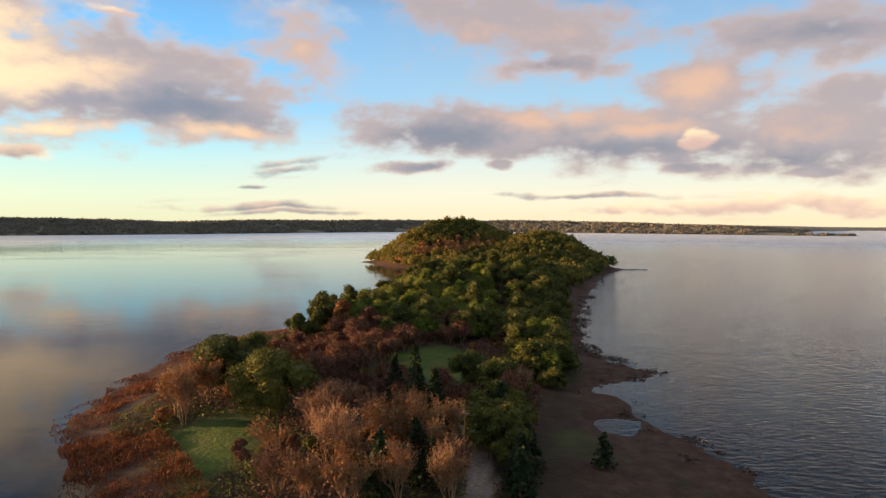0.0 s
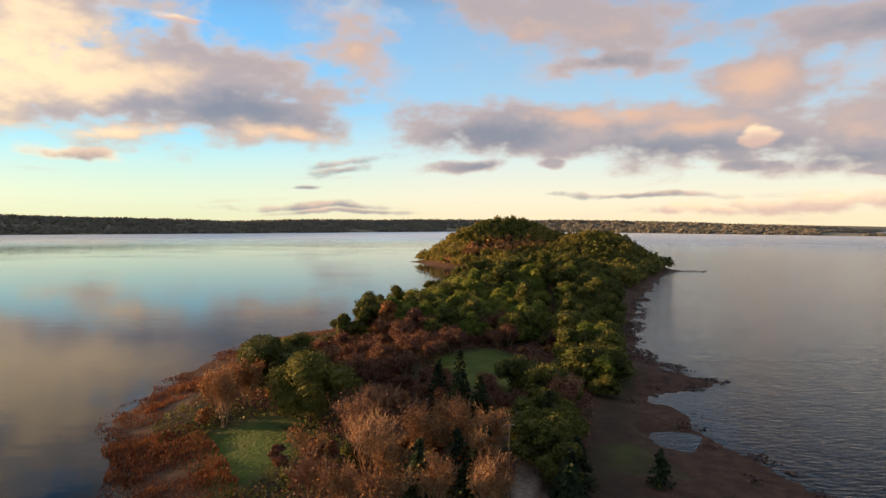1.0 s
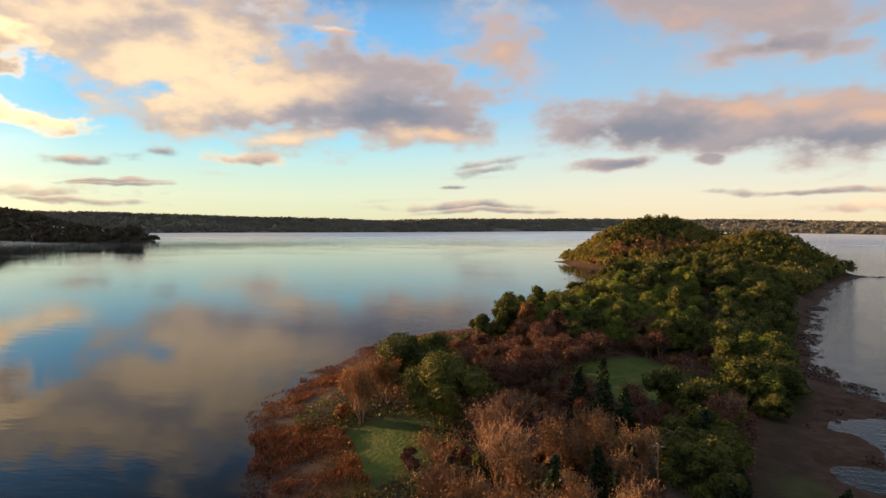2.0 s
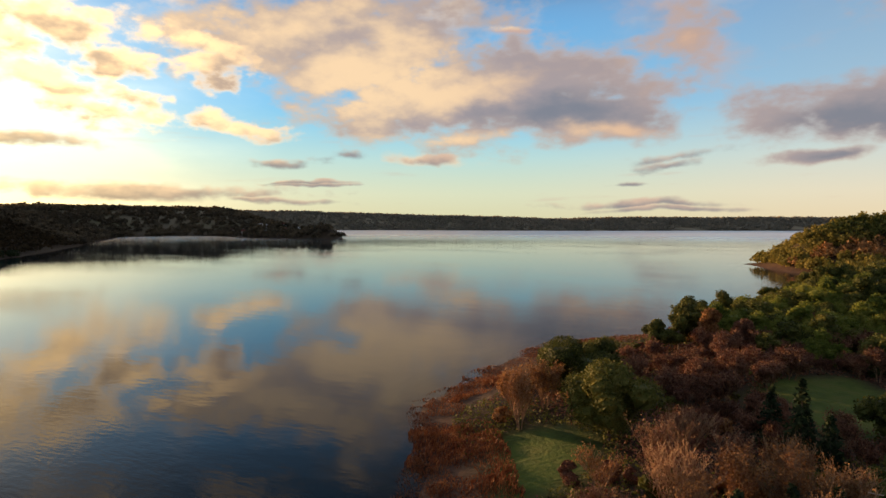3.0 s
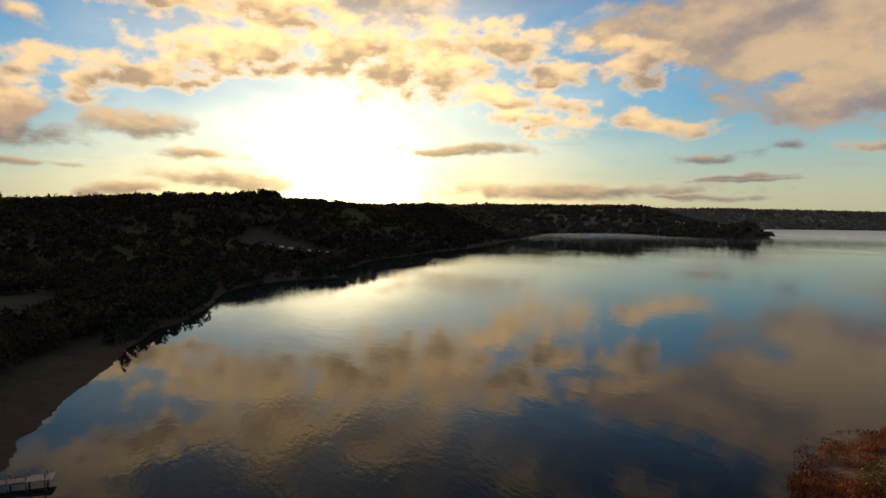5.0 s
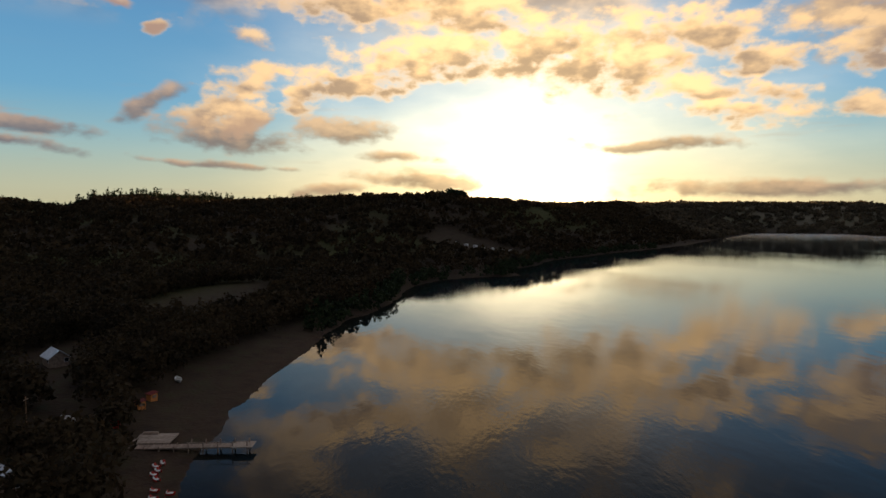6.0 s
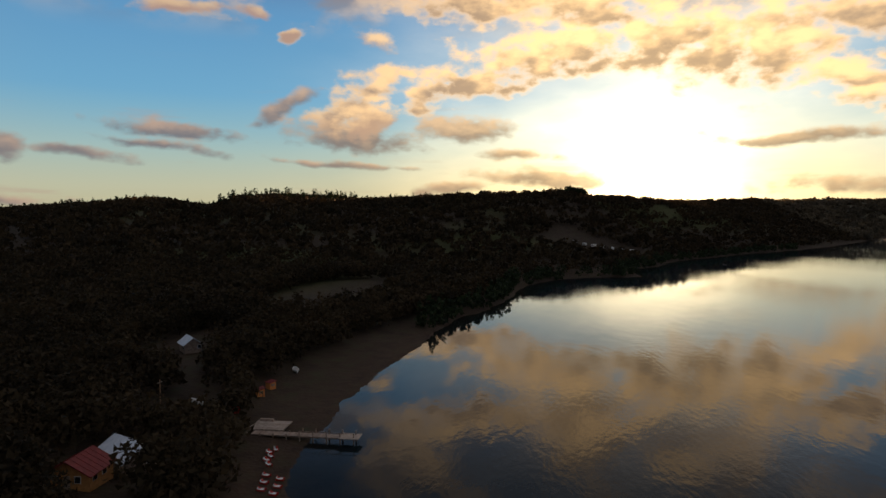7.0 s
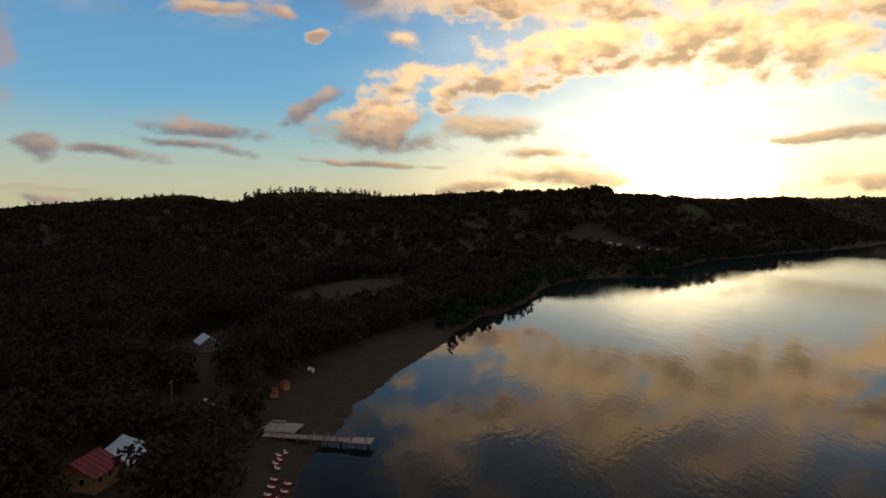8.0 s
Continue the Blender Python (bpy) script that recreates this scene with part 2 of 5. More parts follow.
    col = mix(smooth(t, 0.15, 0.9, 0.0, 0.9), col, mix(smooth(math_node("ADD", above, uneven), -0.3, 0.4), rose, bright))
    # a thin veil before them
    veil = math_node("POWER", smooth(ang, 12.0, 0.0), 1.4)
    col = vec("ADD", col, vec("MULTIPLY", (0.9, 0.7, 0.4), veil))
    # the sky turned away from the sun is darker
    away = smooth(ang, 112.0, 165.0, 1.0, 0.35)
    bg = node("ShaderNodeBackground")
    L.new(col, bg.inputs[0])
    L.new(math_node("MULTIPLY", away, WORLD), bg.inputs[1])
    out = node("ShaderNodeOutputWorld")
    L.new(bg.outputs[0], out.inputs[0])


SKY, AIR, WORLD = 0.035, 0.85, 0.36
make_world()
sun = new("sun", bpy.data.lights.new("sun", "SUN"))
sun.data.energy, sun.data.angle, sun.data.color = 3.9, radians(0.6), (1.0, 0.60, 0.27)
sun.matrix_world = look(tuple(toward(SUN_AZ, SUN_EL) * 100), (0, 0, 0))

# ---------------------------------------------------------------- materials
def material(name, ramp, scale=1.0, detail=6.0, rough=0.85, bump=0.0, bump_scale=6.0, island=0.0, each=0.0, metal=0.0, spec=0.3, thin=0.0):
    """A noise-coloured surface. ramp: (place, colour) pairs. island, each: how far each loose piece and each object differ."""
    m = bpy.data.materials.new(name)
    m.use_nodes = True
    nt = m.node_tree
    N, L = nt.nodes, nt.links
    b = N["Principled BSDF"]
    co = N.new("ShaderNodeNewGeometry")
    n1 = N.new("ShaderNodeTexNoise")
    n1.inputs["Scale"].default_value, n1.inputs["Detail"].default_value = scale, detail
    L.new(co.outputs["Position"], n1.inputs["Vector"])
    f = n1.outputs["Fac"]
    for amount, source in ((island, "island"), (each, "each")):
        if amount:
            a = N.new("ShaderNodeMath")
            a.operation = "MULTIPLY_ADD"
            if source == "island":
                L.new(co.outputs["Random Per Island"], a.inputs[0])
            else:
                oi = N.new("ShaderNodeObjectInfo")
                L.new(oi.outputs["Random"], a.inputs[0])
            a.inputs[1].default_value = amount
            L.new(f, a.inputs[2])
            s = N.new("ShaderNodeMath")
            s.operation = "SUBTRACT"
            L.new(a.outputs[0], s.inputs[0])
            s.inputs[1].default_value = amount / 2
            f = s.outputs[0]
    cr = N.new("ShaderNodeValToRGB")
    e = cr.color_ramp.elements
    while len(e) < len(ramp):
        e.new(0.5)
    for k, (at, c) in zip(e, ramp):
        k.position, k.color = at, (*c, 1)
    L.new(f, cr.inputs[0])
    L.new(cr.outputs[0], b.inputs["Base Color"])
    b.inputs["Roughness"].default_value, b.inputs["Metallic"].default_value = rough, metal
    b.inputs["Specular IOR Level"].default_value = spec
    if bump:
        n2 = N.new("ShaderNodeTexNoise")
        n2.inputs["Scale"].default_value, n2.inputs["Detail"].default_value = bump_scale, 4
        L.new(co.outputs["Position"], n2.inputs["Vector"])
        bp = N.new("ShaderNodeBump")
        bp.inputs["Strength"].default_value, bp.inputs["Distance"].default_value = bump, 0.1
        L.new(n2.outputs["Fac"], bp.inputs["Height"])
        L.new(bp.outputs[0], b.inputs["Normal"])
    if thin:        # leaves let light through
        tl = N.new("ShaderNodeBsdfTranslucent")
        L.new(cr.outputs[0], tl.inputs[0])
        mx = N.new("ShaderNodeMixShader")
        mx.inputs[0].default_value = thin
        L.new(b.outputs[0], mx.inputs[1])
        L.new(tl.outputs[0], mx.inputs[2])
        L.new(mx.outputs[0], N["Material Output"].inputs[0])
    return m


M_EVERGREEN = material("evergreen_leaves", [(0.25, (0.038, 0.044, 0.011)), (0.5, (0.095, 0.10, 0.022)), (0.8, (0.18, 0.16, 0.04))], 0.3, 3, 0.6, island=0.4, each=0.25, spec=0.1, thin=0.22)
M_BROAD = material("bright_green_leaves", [(0.25, (0.085, 0.11, 0.02)), (0.5, (0.18, 0.205, 0.036)), (0.8, (0.28, 0.27, 0.06))], 0.12, 4, 0.6, island=0.4, each=0.3, spec=0.1, thin=0.45)
M_HEADLAND = material("headland_leaves", [(0.25, (0.09, 0.085, 0.02)), (0.5, (0.19, 0.16, 0.04)), (0.8, (0.30, 0.235, 0.065))], 0.05, 4, 0.7, island=0.4, spec=0.1, thin=0.45)
M_DARKLEAF = material("dark_conifer_needles", [(0.25, (0.012, 0.02, 0.010)), (0.6, (0.03, 0.045, 0.018)), (0.9, (0.06, 0.07, 0.03))], 0.4, 3, 0.65, island=0.4, each=0.2, spec=0.1, thin=0.25)
M_AUTUMN = material("autumn_leaves", [(0.25, (0.15, 0.062, 0.024)), (0.5, (0.30, 0.14, 0.052)), (0.8, (0.44, 0.235, 0.095))], 0.4, 3, 0.7, island=0.6, each=0.3, spec=0.1, thin=0.22)
M_RUST = material("rust_brown_leaves", [(0.25, (0.075, 0.03, 0.018)), (0.5, (0.155, 0.062, 0.036)), (0.8, (0.25, 0.11, 0.06))], 0.4, 3, 0.7, island=0.6, each=0.3, thin=0.2)
M_BARK = material("bark", [(0.3, (0.07, 0.05, 0.035)), (0.7, (0.20, 0.15, 0.11))], 3, 5, 0.9, 0.5, 14, each=0.3)
M_PALEBARK = material("pale_bark", [(0.3, (0.19, 0.10, 0.052)), (0.7, (0.40, 0.235, 0.13))], 3, 5, 0.85, 0.4, 14, each=0.3)
M_REED = material("dry_reeds", [(0.25, (0.11, 0.033, 0.015)), (0.5, (0.23, 0.072, 0.028)), (0.8, (0.36, 0.14, 0.05))], 0.25, 4, 0.75, island=0.5, thin=0.15)
# woods across the lake: leaf colours paled with distance to stand for haze
M_FARWOOD_HAZE = material("far_wood_leaves_paled_by_haze", [(0.3, (0.20, 0.18, 0.145)), (0.55, (0.27, 0.24, 0.19)), (0.8, (0.34, 0.295, 0.22))], 0.012, 4, 0.8, island=0.4, thin=0.4)
M_MIDWOOD_HAZE = material("hazy_wood_leaves", [(0.3, (0.06, 0.047, 0.03)), (0.55, (0.115, 0.088, 0.055)), (0.8, (0.18, 0.135, 0.08))], 0.012, 4, 0.8, island=0.4, thin=0.4)
M_WEED = material("wet_weed", [(0.25, (0.03, 0.015, 0.012)), (0.5, (0.08, 0.036, 0.026)), (0.8, (0.17, 0.085, 0.055))], 0.4, 4, 0.6, island=0.5)
# darkened and browned so that the leaf colour itself carries the slope's shade
M_MAINWOOD = material("wood_leaves_darkened_for_shade", [(0.25, (0.018, 0.014, 0.008)), (0.5, (0.044, 0.031, 0.016)), (0.8, (0.08, 0.053, 0.027))], 0.05, 4, 0.75, island=0.4, spec=0.1, thin=0.3)
M_TIMBER = material("weathered_timber", [(0.3, (0.22, 0.15, 0.11)), (0.7, (0.42, 0.31, 0.24))], 2, 5, 0.8, 0.3, 12, each=0.2)
M_PALEBOARD = material("pale_boards", [(0.3, (0.30, 0.23, 0.18)), (0.7, (0.50, 0.39, 0.31))], 2, 5, 0.8, 0.3, 12, each=0.3)
M_ORANGEWALL = material("varnished_orange_timber", [(0.3, (0.36, 0.15, 0.05)), (0.7, (0.55, 0.26, 0.09))], 2, 5, 0.6, 0.2, 12)
M_REDROOF = material("red_sheet_roofing", [(0.3, (0.15, 0.016, 0.015)), (0.7, (0.24, 0.03, 0.027))], 1.5, 5, 0.5, 0.1, 8)
M_WHITEROOF = material("bare_zinc_roofing", [(0.3, (0.55, 0.60, 0.66)), (0.7, (0.75, 0.78, 0.82))], 1.2, 5, 0.45, 0.1, 8)
M_WHITE = material("white_paint", [(0.3, (0.68, 0.66, 0.62)), (0.7, (0.82, 0.81, 0.78))], 2, 4, 0.5)
M_RED = material("red_plastic", [(0.3, (0.5, 0.035, 0.025)), (0.7, (0.65, 0.06, 0.04))], 2, 4, 0.4)
M_ORANGE = material("orange_canvas", [(0.3, (0.62, 0.20, 0.05)), (0.7, (0.78, 0.30, 0.09))], 2, 4, 0.7)
M_DARK = material("dark_glass", [(0.3, (0.015, 0.018, 0.02)), (0.7, (0.03, 0.03, 0.035))], 2, 2, 0.1, spec=0.5)
M_ROCK = material("shore_rock", [(0.3, (0.06, 0.045, 0.04)), (0.7, (0.17, 0.13, 0.11))], 1.2, 6, 0.85, 0.6, 4, each=0.3)


def ground_material():
    m = bpy.data.materials.new("ground")
    m.use_nodes = True
    nt = m.node_tree
    N, L = nt.nodes, nt.links
    b = N["Principled BSDF"]
    co = N.new("ShaderNodeNewGeometry")

    def noise_ramp(scale, detail, ramp):
        n = N.new("ShaderNodeTexNoise")
        n.inputs["Scale"].default_value, n.inputs["Detail"].default_value, n.inputs["Roughness"].default_value = scale, detail, 0.65
        L.new(co.outputs["Position"], n.inputs["Vector"])
        cr = N.new("ShaderNodeValToRGB")
        e = cr.color_ramp.elements
        while len(e) < len(ramp):
            e.new(0.5)
        for k, (at, c) in zip(e, ramp):
            k.position, k.color = at, (*c, 1)
        L.new(n.outputs["Fac"], cr.inputs[0])
        return cr.outputs[0]

    soil = noise_ramp(0.22, 9, [(0.3, (0.025, 0.016, 0.010)), (0.5, (0.046, 0.029, 0.017)), (0.72, (0.042, 0.042, 0.018))])
    grass = noise_ramp(0.16, 9, [(0.3, (0.035, 0.055, 0.010)), (0.5, (0.07, 0.10, 0.016)), (0.75, (0.115, 0.11, 0.03))])
    mud = noise_ramp(0.35, 9, [(0.3, (0.037, 0.018, 0.012)), (0.5, (0.078, 0.039, 0.025)), (0.72, (0.135, 0.072, 0.043))])
    silt = noise_ramp(0.2, 6, [(0.3, (0.012, 0.014, 0.013)), (0.7, (0.035, 0.032, 0.024))])
    gravel = noise_ramp(1.4, 8, [(0.3, (0.16, 0.125, 0.10)), (0.7, (0.34, 0.27, 0.22))])
    # pale colour for the far ground: distance haze put into the colour
    haze_ground = noise_ramp(0.01, 8, [(0.3, (0.16, 0.14, 0.10)), (0.5, (0.23, 0.20, 0.14)), (0.72, (0.30, 0.25, 0.17))])
    col = soil
    for name, c in (("grass", grass), ("mud", mud), ("silt", silt), ("gravel", gravel), ("haze_ground", haze_ground)):
        at = N.new("ShaderNodeAttribute")
        at.attribute_name = name
        mx = N.new("ShaderNodeMix")
        mx.data_type = "RGBA"
        L.new(at.outputs["Fac"], mx.inputs[0])
        L.new(col, mx.inputs[6])
        L.new(c, mx.inputs[7])
        col = mx.outputs[2]
    L.new(col, b.inputs["Base Color"])
    b.inputs["Roughness"].default_value = 0.9
    b.inputs["Specular IOR Level"].default_value = 0.2
    n2 = N.new("ShaderNodeTexNoise")
    n2.inputs["Scale"].default_value, n2.inputs["Detail"].default_value = 1.2, 8
    L.new(co.outputs["Position"], n2.inputs["Vector"])
    bp = N.new("ShaderNodeBump")
    bp.inputs["Strength"].default_value, bp.inputs["Distance"].default_value = 0.7, 0.4
    L.new(n2.outputs["Fac"], bp.inputs["Height"])
    L.new(bp.outputs[0], b.inputs["Normal"])
    return m


def water_material():
    """Lake water: calm in the lee of the peninsula, rippled by the wind on its other side."""
    m = bpy.data.materials.new("lake_water")
    m.use_nodes = True
    nt = m.node_tree
    N, L = nt.nodes, nt.links
    N.clear()
    co = N.new("ShaderNodeNewGeometry")
    sep = N.new("ShaderNodeSeparateXYZ")
    L.new(co.outputs["Position"], sep.inputs[0])

    def noise_of(scale, detail, stretch=(1, 1, 1), turn=0.0):
        mp = N.new("ShaderNodeMapping")
        mp.inputs["Scale"].default_value = stretch
        mp.inputs["Rotation"].default_value = (0, 0, radians(turn))
        L.new(co.outputs["Position"], mp.inputs[0])
        n = N.new("ShaderNodeTexNoise")
        n.inputs["Scale"].default_value, n.inputs["Detail"].default_value, n.inputs["Roughness"].default_value = scale, detail, 0.5
        L.new(mp.outputs[0], n.inputs["Vector"])
        return n.outputs["Fac"]

    def op(kind, a, b=0.0):
        n = N.new("ShaderNodeMath")
        n.operation = kind
        for s, v in zip(n.inputs, (a, b)):
            if isinstance(v, bpy.types.NodeSocket):
                L.new(v, s)
            else:
                s.default_value = v
        return n.outputs[0]

    def rng(v, lo, hi, a, b):
        n = N.new("ShaderNodeMapRange")
        n.interpolation_type = "SMOOTHSTEP"
        for s, x in zip(n.inputs, (v, lo, hi, a, b)):
            if isinstance(x, bpy.types.NodeSocket):
                L.new(x, s)
            else:
                s.default_value = x
        return n.outputs[0]

    windward = rng(op("SUBTRACT", sep.outputs[0], op("MULTIPLY", sep.outputs[1], 0.11)), -5, 60, 0.0, 1.0)
    lanes = noise_of(0.006, 5, (1.0, 2.6, 1.0), 20)
    gusts = rng(lanes, 0.42, 0.62, 0.25, 1.0)
    ripple = noise_of(0.36, 3, (1.0, 2.6, 1.0), 50)
    swell = noise_of(0.09, 3, (1.0, 2.2, 1.0), 35)
    height = op("ADD", op("MULTIPLY", ripple, op("ADD", op("MULTIPLY", windward, WIND_RIPPLE), op("MULTIPLY", gusts, CALM_RIPPLE))), op("MULTIPLY", swell, op("ADD", op("MULTIPLY", windward, 0.20), 0.07)))
    bp = N.new("ShaderNodeBump")
    bp.inputs["Strength"].default_value, bp.inputs["Distance"].default_value = 1.0, 0.5
    L.new(height, bp.inputs["Height"])
    fr = N.new("ShaderNodeFresnel")
    fr.inputs["IOR"].default_value = 1.19
    L.new(bp.outputs[0], fr.inputs["Normal"])
    gl = N.new("ShaderNodeBsdfGlossy")
    gl.inputs["Color"].default_value = (1, 1, 1, 1)
    offing = N.new("ShaderNodeVectorMath")
    offing.operation = "DISTANCE"
    L.new(co.outputs["Position"], offing.inputs[0])
    offing.inputs[1].default_value = (-120, 60, 0)
    rough = op("ADD", rng(lanes, 0.4, 0.65, 0.012, 0.04), rng(offing.outputs["Value"], 700, 2000, 0.0, 0.38))
    rough = op("ADD", rough, op("MULTIPLY", windward, 0.09))
    L.new(rough, gl.inputs["Roughness"])
    L.new(bp.outputs[0], gl.inputs["Normal"])
    tr = N.new("ShaderNodeBsdfTransparent")
    tr.inputs["Color"].default_value = (0.55, 0.62, 0.62, 1)
    deep = N.new("ShaderNodeBsdfDiffuse")
    deep.inputs["Color"].default_value = (0.012, 0.022, 0.028, 1)
    at = N.new("ShaderNodeAttribute")
    at.attribute_name = "deep"
    body = N.new("ShaderNodeMixShader")
    L.new(at.outputs["Fac"], body.inputs[0])
    L.new(tr.outputs[0], body.inputs[1])
    L.new(deep.outputs[0], body.inputs[2])
    mx = N.new("ShaderNodeMixShader")
    L.new(fr.outputs[0], mx.inputs[0])
    L.new(body.outputs[0], mx.inputs[1])
    L.new(gl.outputs[0], mx.inputs[2])
    out = N.new("ShaderNodeOutputMaterial")
    L.new(mx.outputs[0], out.inputs[0])
    return m


WIND_RIPPLE, CALM_RIPPLE = 0.5, 0.06
M_GROUND, M_WATER = ground_material(), water_material()

# ---------------------------------------------------------------- the lie of the land
# the lake's outline in metres, walked round with the water on one side
BEACH = [(-75, 126), (-65, 110), (-52, 92), (-44, 72), (-41, 50), (-46, 26), (-62, 9), (-81, 1), (-95, -4), (-110, -5), (-135, -3.5),
         (-160, -1), (-186, 1), (-205, 3), (-230, 7), (-272, 22), (-330, 30), (-372, 46), (-396, 74), (-408, 104), (-452, 104), (-480, 128),
         (-540, 155), (-592, 200), (-660, 255), (-720, 318), (-800, 385), (-924, 479), (-1150, 640), (-1340, 790)]
FAR_SHORE = [(-1330, 900), (-1290, 960), (-1180, 940), (-1080, 918), (-960, 925), (-892, 955), (-885, 985), (-930, 1040), (-1080, 1150),
             (-1400, 1400), (-1620, 1650), (-1480, 1850), (-1150, 2000), (-800, 2180), (-500, 2420), (-200, 2600), (100, 2600), (440, 2400),
             (750, 2120), (1000, 1900), (1130, 1790), (1190, 1800), (1150, 1900), (1300, 2300), (1900, 2900), (3300, 2600), (3600, 0), (2400, -1600), (700, -900)]
EAST_SHORE = [(220, -220), (110, -50), (58, 40), (47, 78), (45.5, 96), (45.5, 106), (43.5, 117), (38, 128), (40, 138), (35, 148), (42, 157), (55, 166),
              (50, 176), (45, 190), (45, 212), (52, 235), (55, 255), (62, 285), (73, 327), (104, 420), (143, 524), (160, 531), (146, 560),
              (118, 640), (45, 700), (-35, 685), (-82, 645), (-74, 617), (-45, 562), (-16, 524), (-14, 470), (-22, 400), (-30, 330),
              (-37, 285), (-52, 246), (-65, 228), (-77, 206), (-80, 180), (-78, 148)]


def spline(points, n=3):
    """The closed curve through the points (Catmull-Rom)."""
    p = np.array(points, float)
    a, b, c, d = np.roll(p, 1, 0), p, np.roll(p, -1, 0), np.roll(p, -2, 0)
    rows = []
    for i in range(n):
        t = i / n
        rows.append(0.5 * (2 * b + (c - a) * t + (2 * a - 5 * b + 4 * c - d) * t * t + (3 * b - a - 3 * c + d) * t ** 3))
    return np.stack(rows, 1).reshape(-1, 2)


LAKE = spline(BEACH + FAR_SHORE + EAST_SHORE)


def value_noise(x, y, size, seed):
    """Smooth noise from -1 to 1, vectorised."""
    x, y = np.asarray(x, float) / size, np.asarray(y, float) / size
    xi, yi = np.floor(x), np.floor(y)
    u, v = x - xi, y - yi
    u, v = u * u * (3 - 2 * u), v * v * (3 - 2 * v)

    def h(a, b):
        s = np.sin(a * 127.1 + b * 311.7 + seed * 74.7) * 43758.5453
        return 2 * (s - np.floor(s)) - 1
    return (h(xi, yi) * (1 - u) + h(xi + 1, yi) * u) * (1 - v) + (h(xi, yi + 1) * (1 - u) + h(xi + 1, yi + 1) * u) * v


def fractal(x, y, size, seed, octaves=4):
    return sum(value_noise(x, y, size / 2 ** k, seed + k) * 0.5 ** k for k in range(octaves))


def step(lo, hi, v):
    t = np.clip((v - lo) / (hi - lo), 0, 1)
    return t * t * (3 - 2 * t)


def inland(x, y):
    """Metres from the waterline: positive on land, negative over the lake."""
    x, y = np.atleast_1d(np.asarray(x, float)), np.atleast_1d(np.asarray(y, float))
    best, odd = np.full(x.shape, 1e18), np.zeros(x.shape, bool)
    for (ax, ay), (bx, by) in zip(LAKE, np.roll(LAKE, -1, 0)):
        ex, ey = bx - ax, by - ay
        t = np.clip(((x - ax) * ex + (y - ay) * ey) / (ex * ex + ey * ey + 1e-9), 0, 1)
        best = np.minimum(best, (x - ax - t * ex) ** 2 + (y - ay - t * ey) ** 2)
        if ay != by:
            odd ^= ((ay > y) != (by > y)) & (x < (bx - ax) * (y - ay) / (by - ay) + ax)
    return np.where(odd, -1, 1) * np.sqrt(best)


# height of the hills behind the lake by their bearing, degrees to the left of +y
BEARING = [-180, -60, -34, -31.5, -25, -21, -11, 0, 14, 23, 31, 39, 46, 54, 62, 66.4, 69, 73, 79.4, 84.4, 87, 93.8, 102, 105, 109, 113, 115.8, 117.7, 121.7, 130, 135, 150, 180]
CREST = [25, 12, 2, 4, 13, 20, 31, 35, 35, 32, 39, 50, 57, 60, 63, 62, 60, 56, 54, 54, 60, 55, 49, 49, 55, 57, 55, 41, 52, 40, 30, 28, 25]


def land_height(x, y, d=None):
    x, y = np.atleast_1d(np.asarray(x, float)), np.atleast_1d(np.asarray(y, float))
    if d is None:
        d = inland(x, y)
    r = np.hypot(x, y - 34)
    d = d + fractal(x, y, 14, 3, 3) * np.clip(1.2 + r * 0.002, 0, 6) * np.exp(-np.abs(d) / 40)
    crest = np.interp(np.degrees(np.arctan2(-x, y - 34)), BEARING, CREST)
    pen = step(-95, -60, x) * step(60, 110, y) * step(1000, 800, y) * step(400, 250, x)      # the peninsula
    # mainland and far shores
    rise = step(260, 950, r) * step(20, 220, d) * step(1100, 900, r) + step(0, 280, d) * step(900, 1100, r)
    hill = crest * rise * (1 + 0.10 * fractal(x, y, 260, 11, 4)) + 3 * step(10, 50, d) + 17 * np.exp(-((x + 925) / 48) ** 2 - ((y - 990) / 42) ** 2) * step(0, 25, d)
    # the peninsula: a low flat, a wooded neck and two humps at its end
    hump = 35 * np.exp(-((x - 15) / 58) ** 2 - ((y - 630) / 55) ** 2) + 21 * np.exp(-((x - 98) / 42) ** 2 - ((y - 570) / 50) ** 2) + 7 * np.exp(-((x + 32) / 28) ** 2 - ((y - 606) / 30) ** 2)
    neck = 9.0 * np.exp(-((y - 325) / 75) ** 2)
    low = (hump + neck) * step(0, 32, d) + 0.9 * step(4, 30, d)
    z = np.where(d > 0, 0.05 + 0.9 * step(0, 14, d) + np.clip(d, 0, 30) * 0.02 + hill * (1 - pen) + low * pen + 0.25 * fractal(x, y, 18, 5, 3) * step(2, 12, d), 0)
    # shelving mud flat on the windward side, steeper elsewhere
    flat = step(15, 35, x) * step(60, 90, y) * step(215, 190, y)
    slope = 0.10 * (1 - flat) + 0.022 * flat
    under = -np.minimum(-np.minimum(d, 0) * slope, 6) - 0.03 + 0.16 * flat * fractal(x, y, 9, 21, 4) * np.exp(np.minimum(d, 0) / 25)
    z = np.where(d > 0, z, under)
    # the pond on the flat
    pond = ((x - 34.5) / 6.4) ** 2 + ((y - 121.5) / 8.5) ** 2 + 0.35 * fractal(x, y, 5, 8, 2)
    return np.where((pond < 1.4) & (d > -5), np.minimum(z, -0.25 + 0.42 * np.clip(pond, 0, 1.4)), z), d


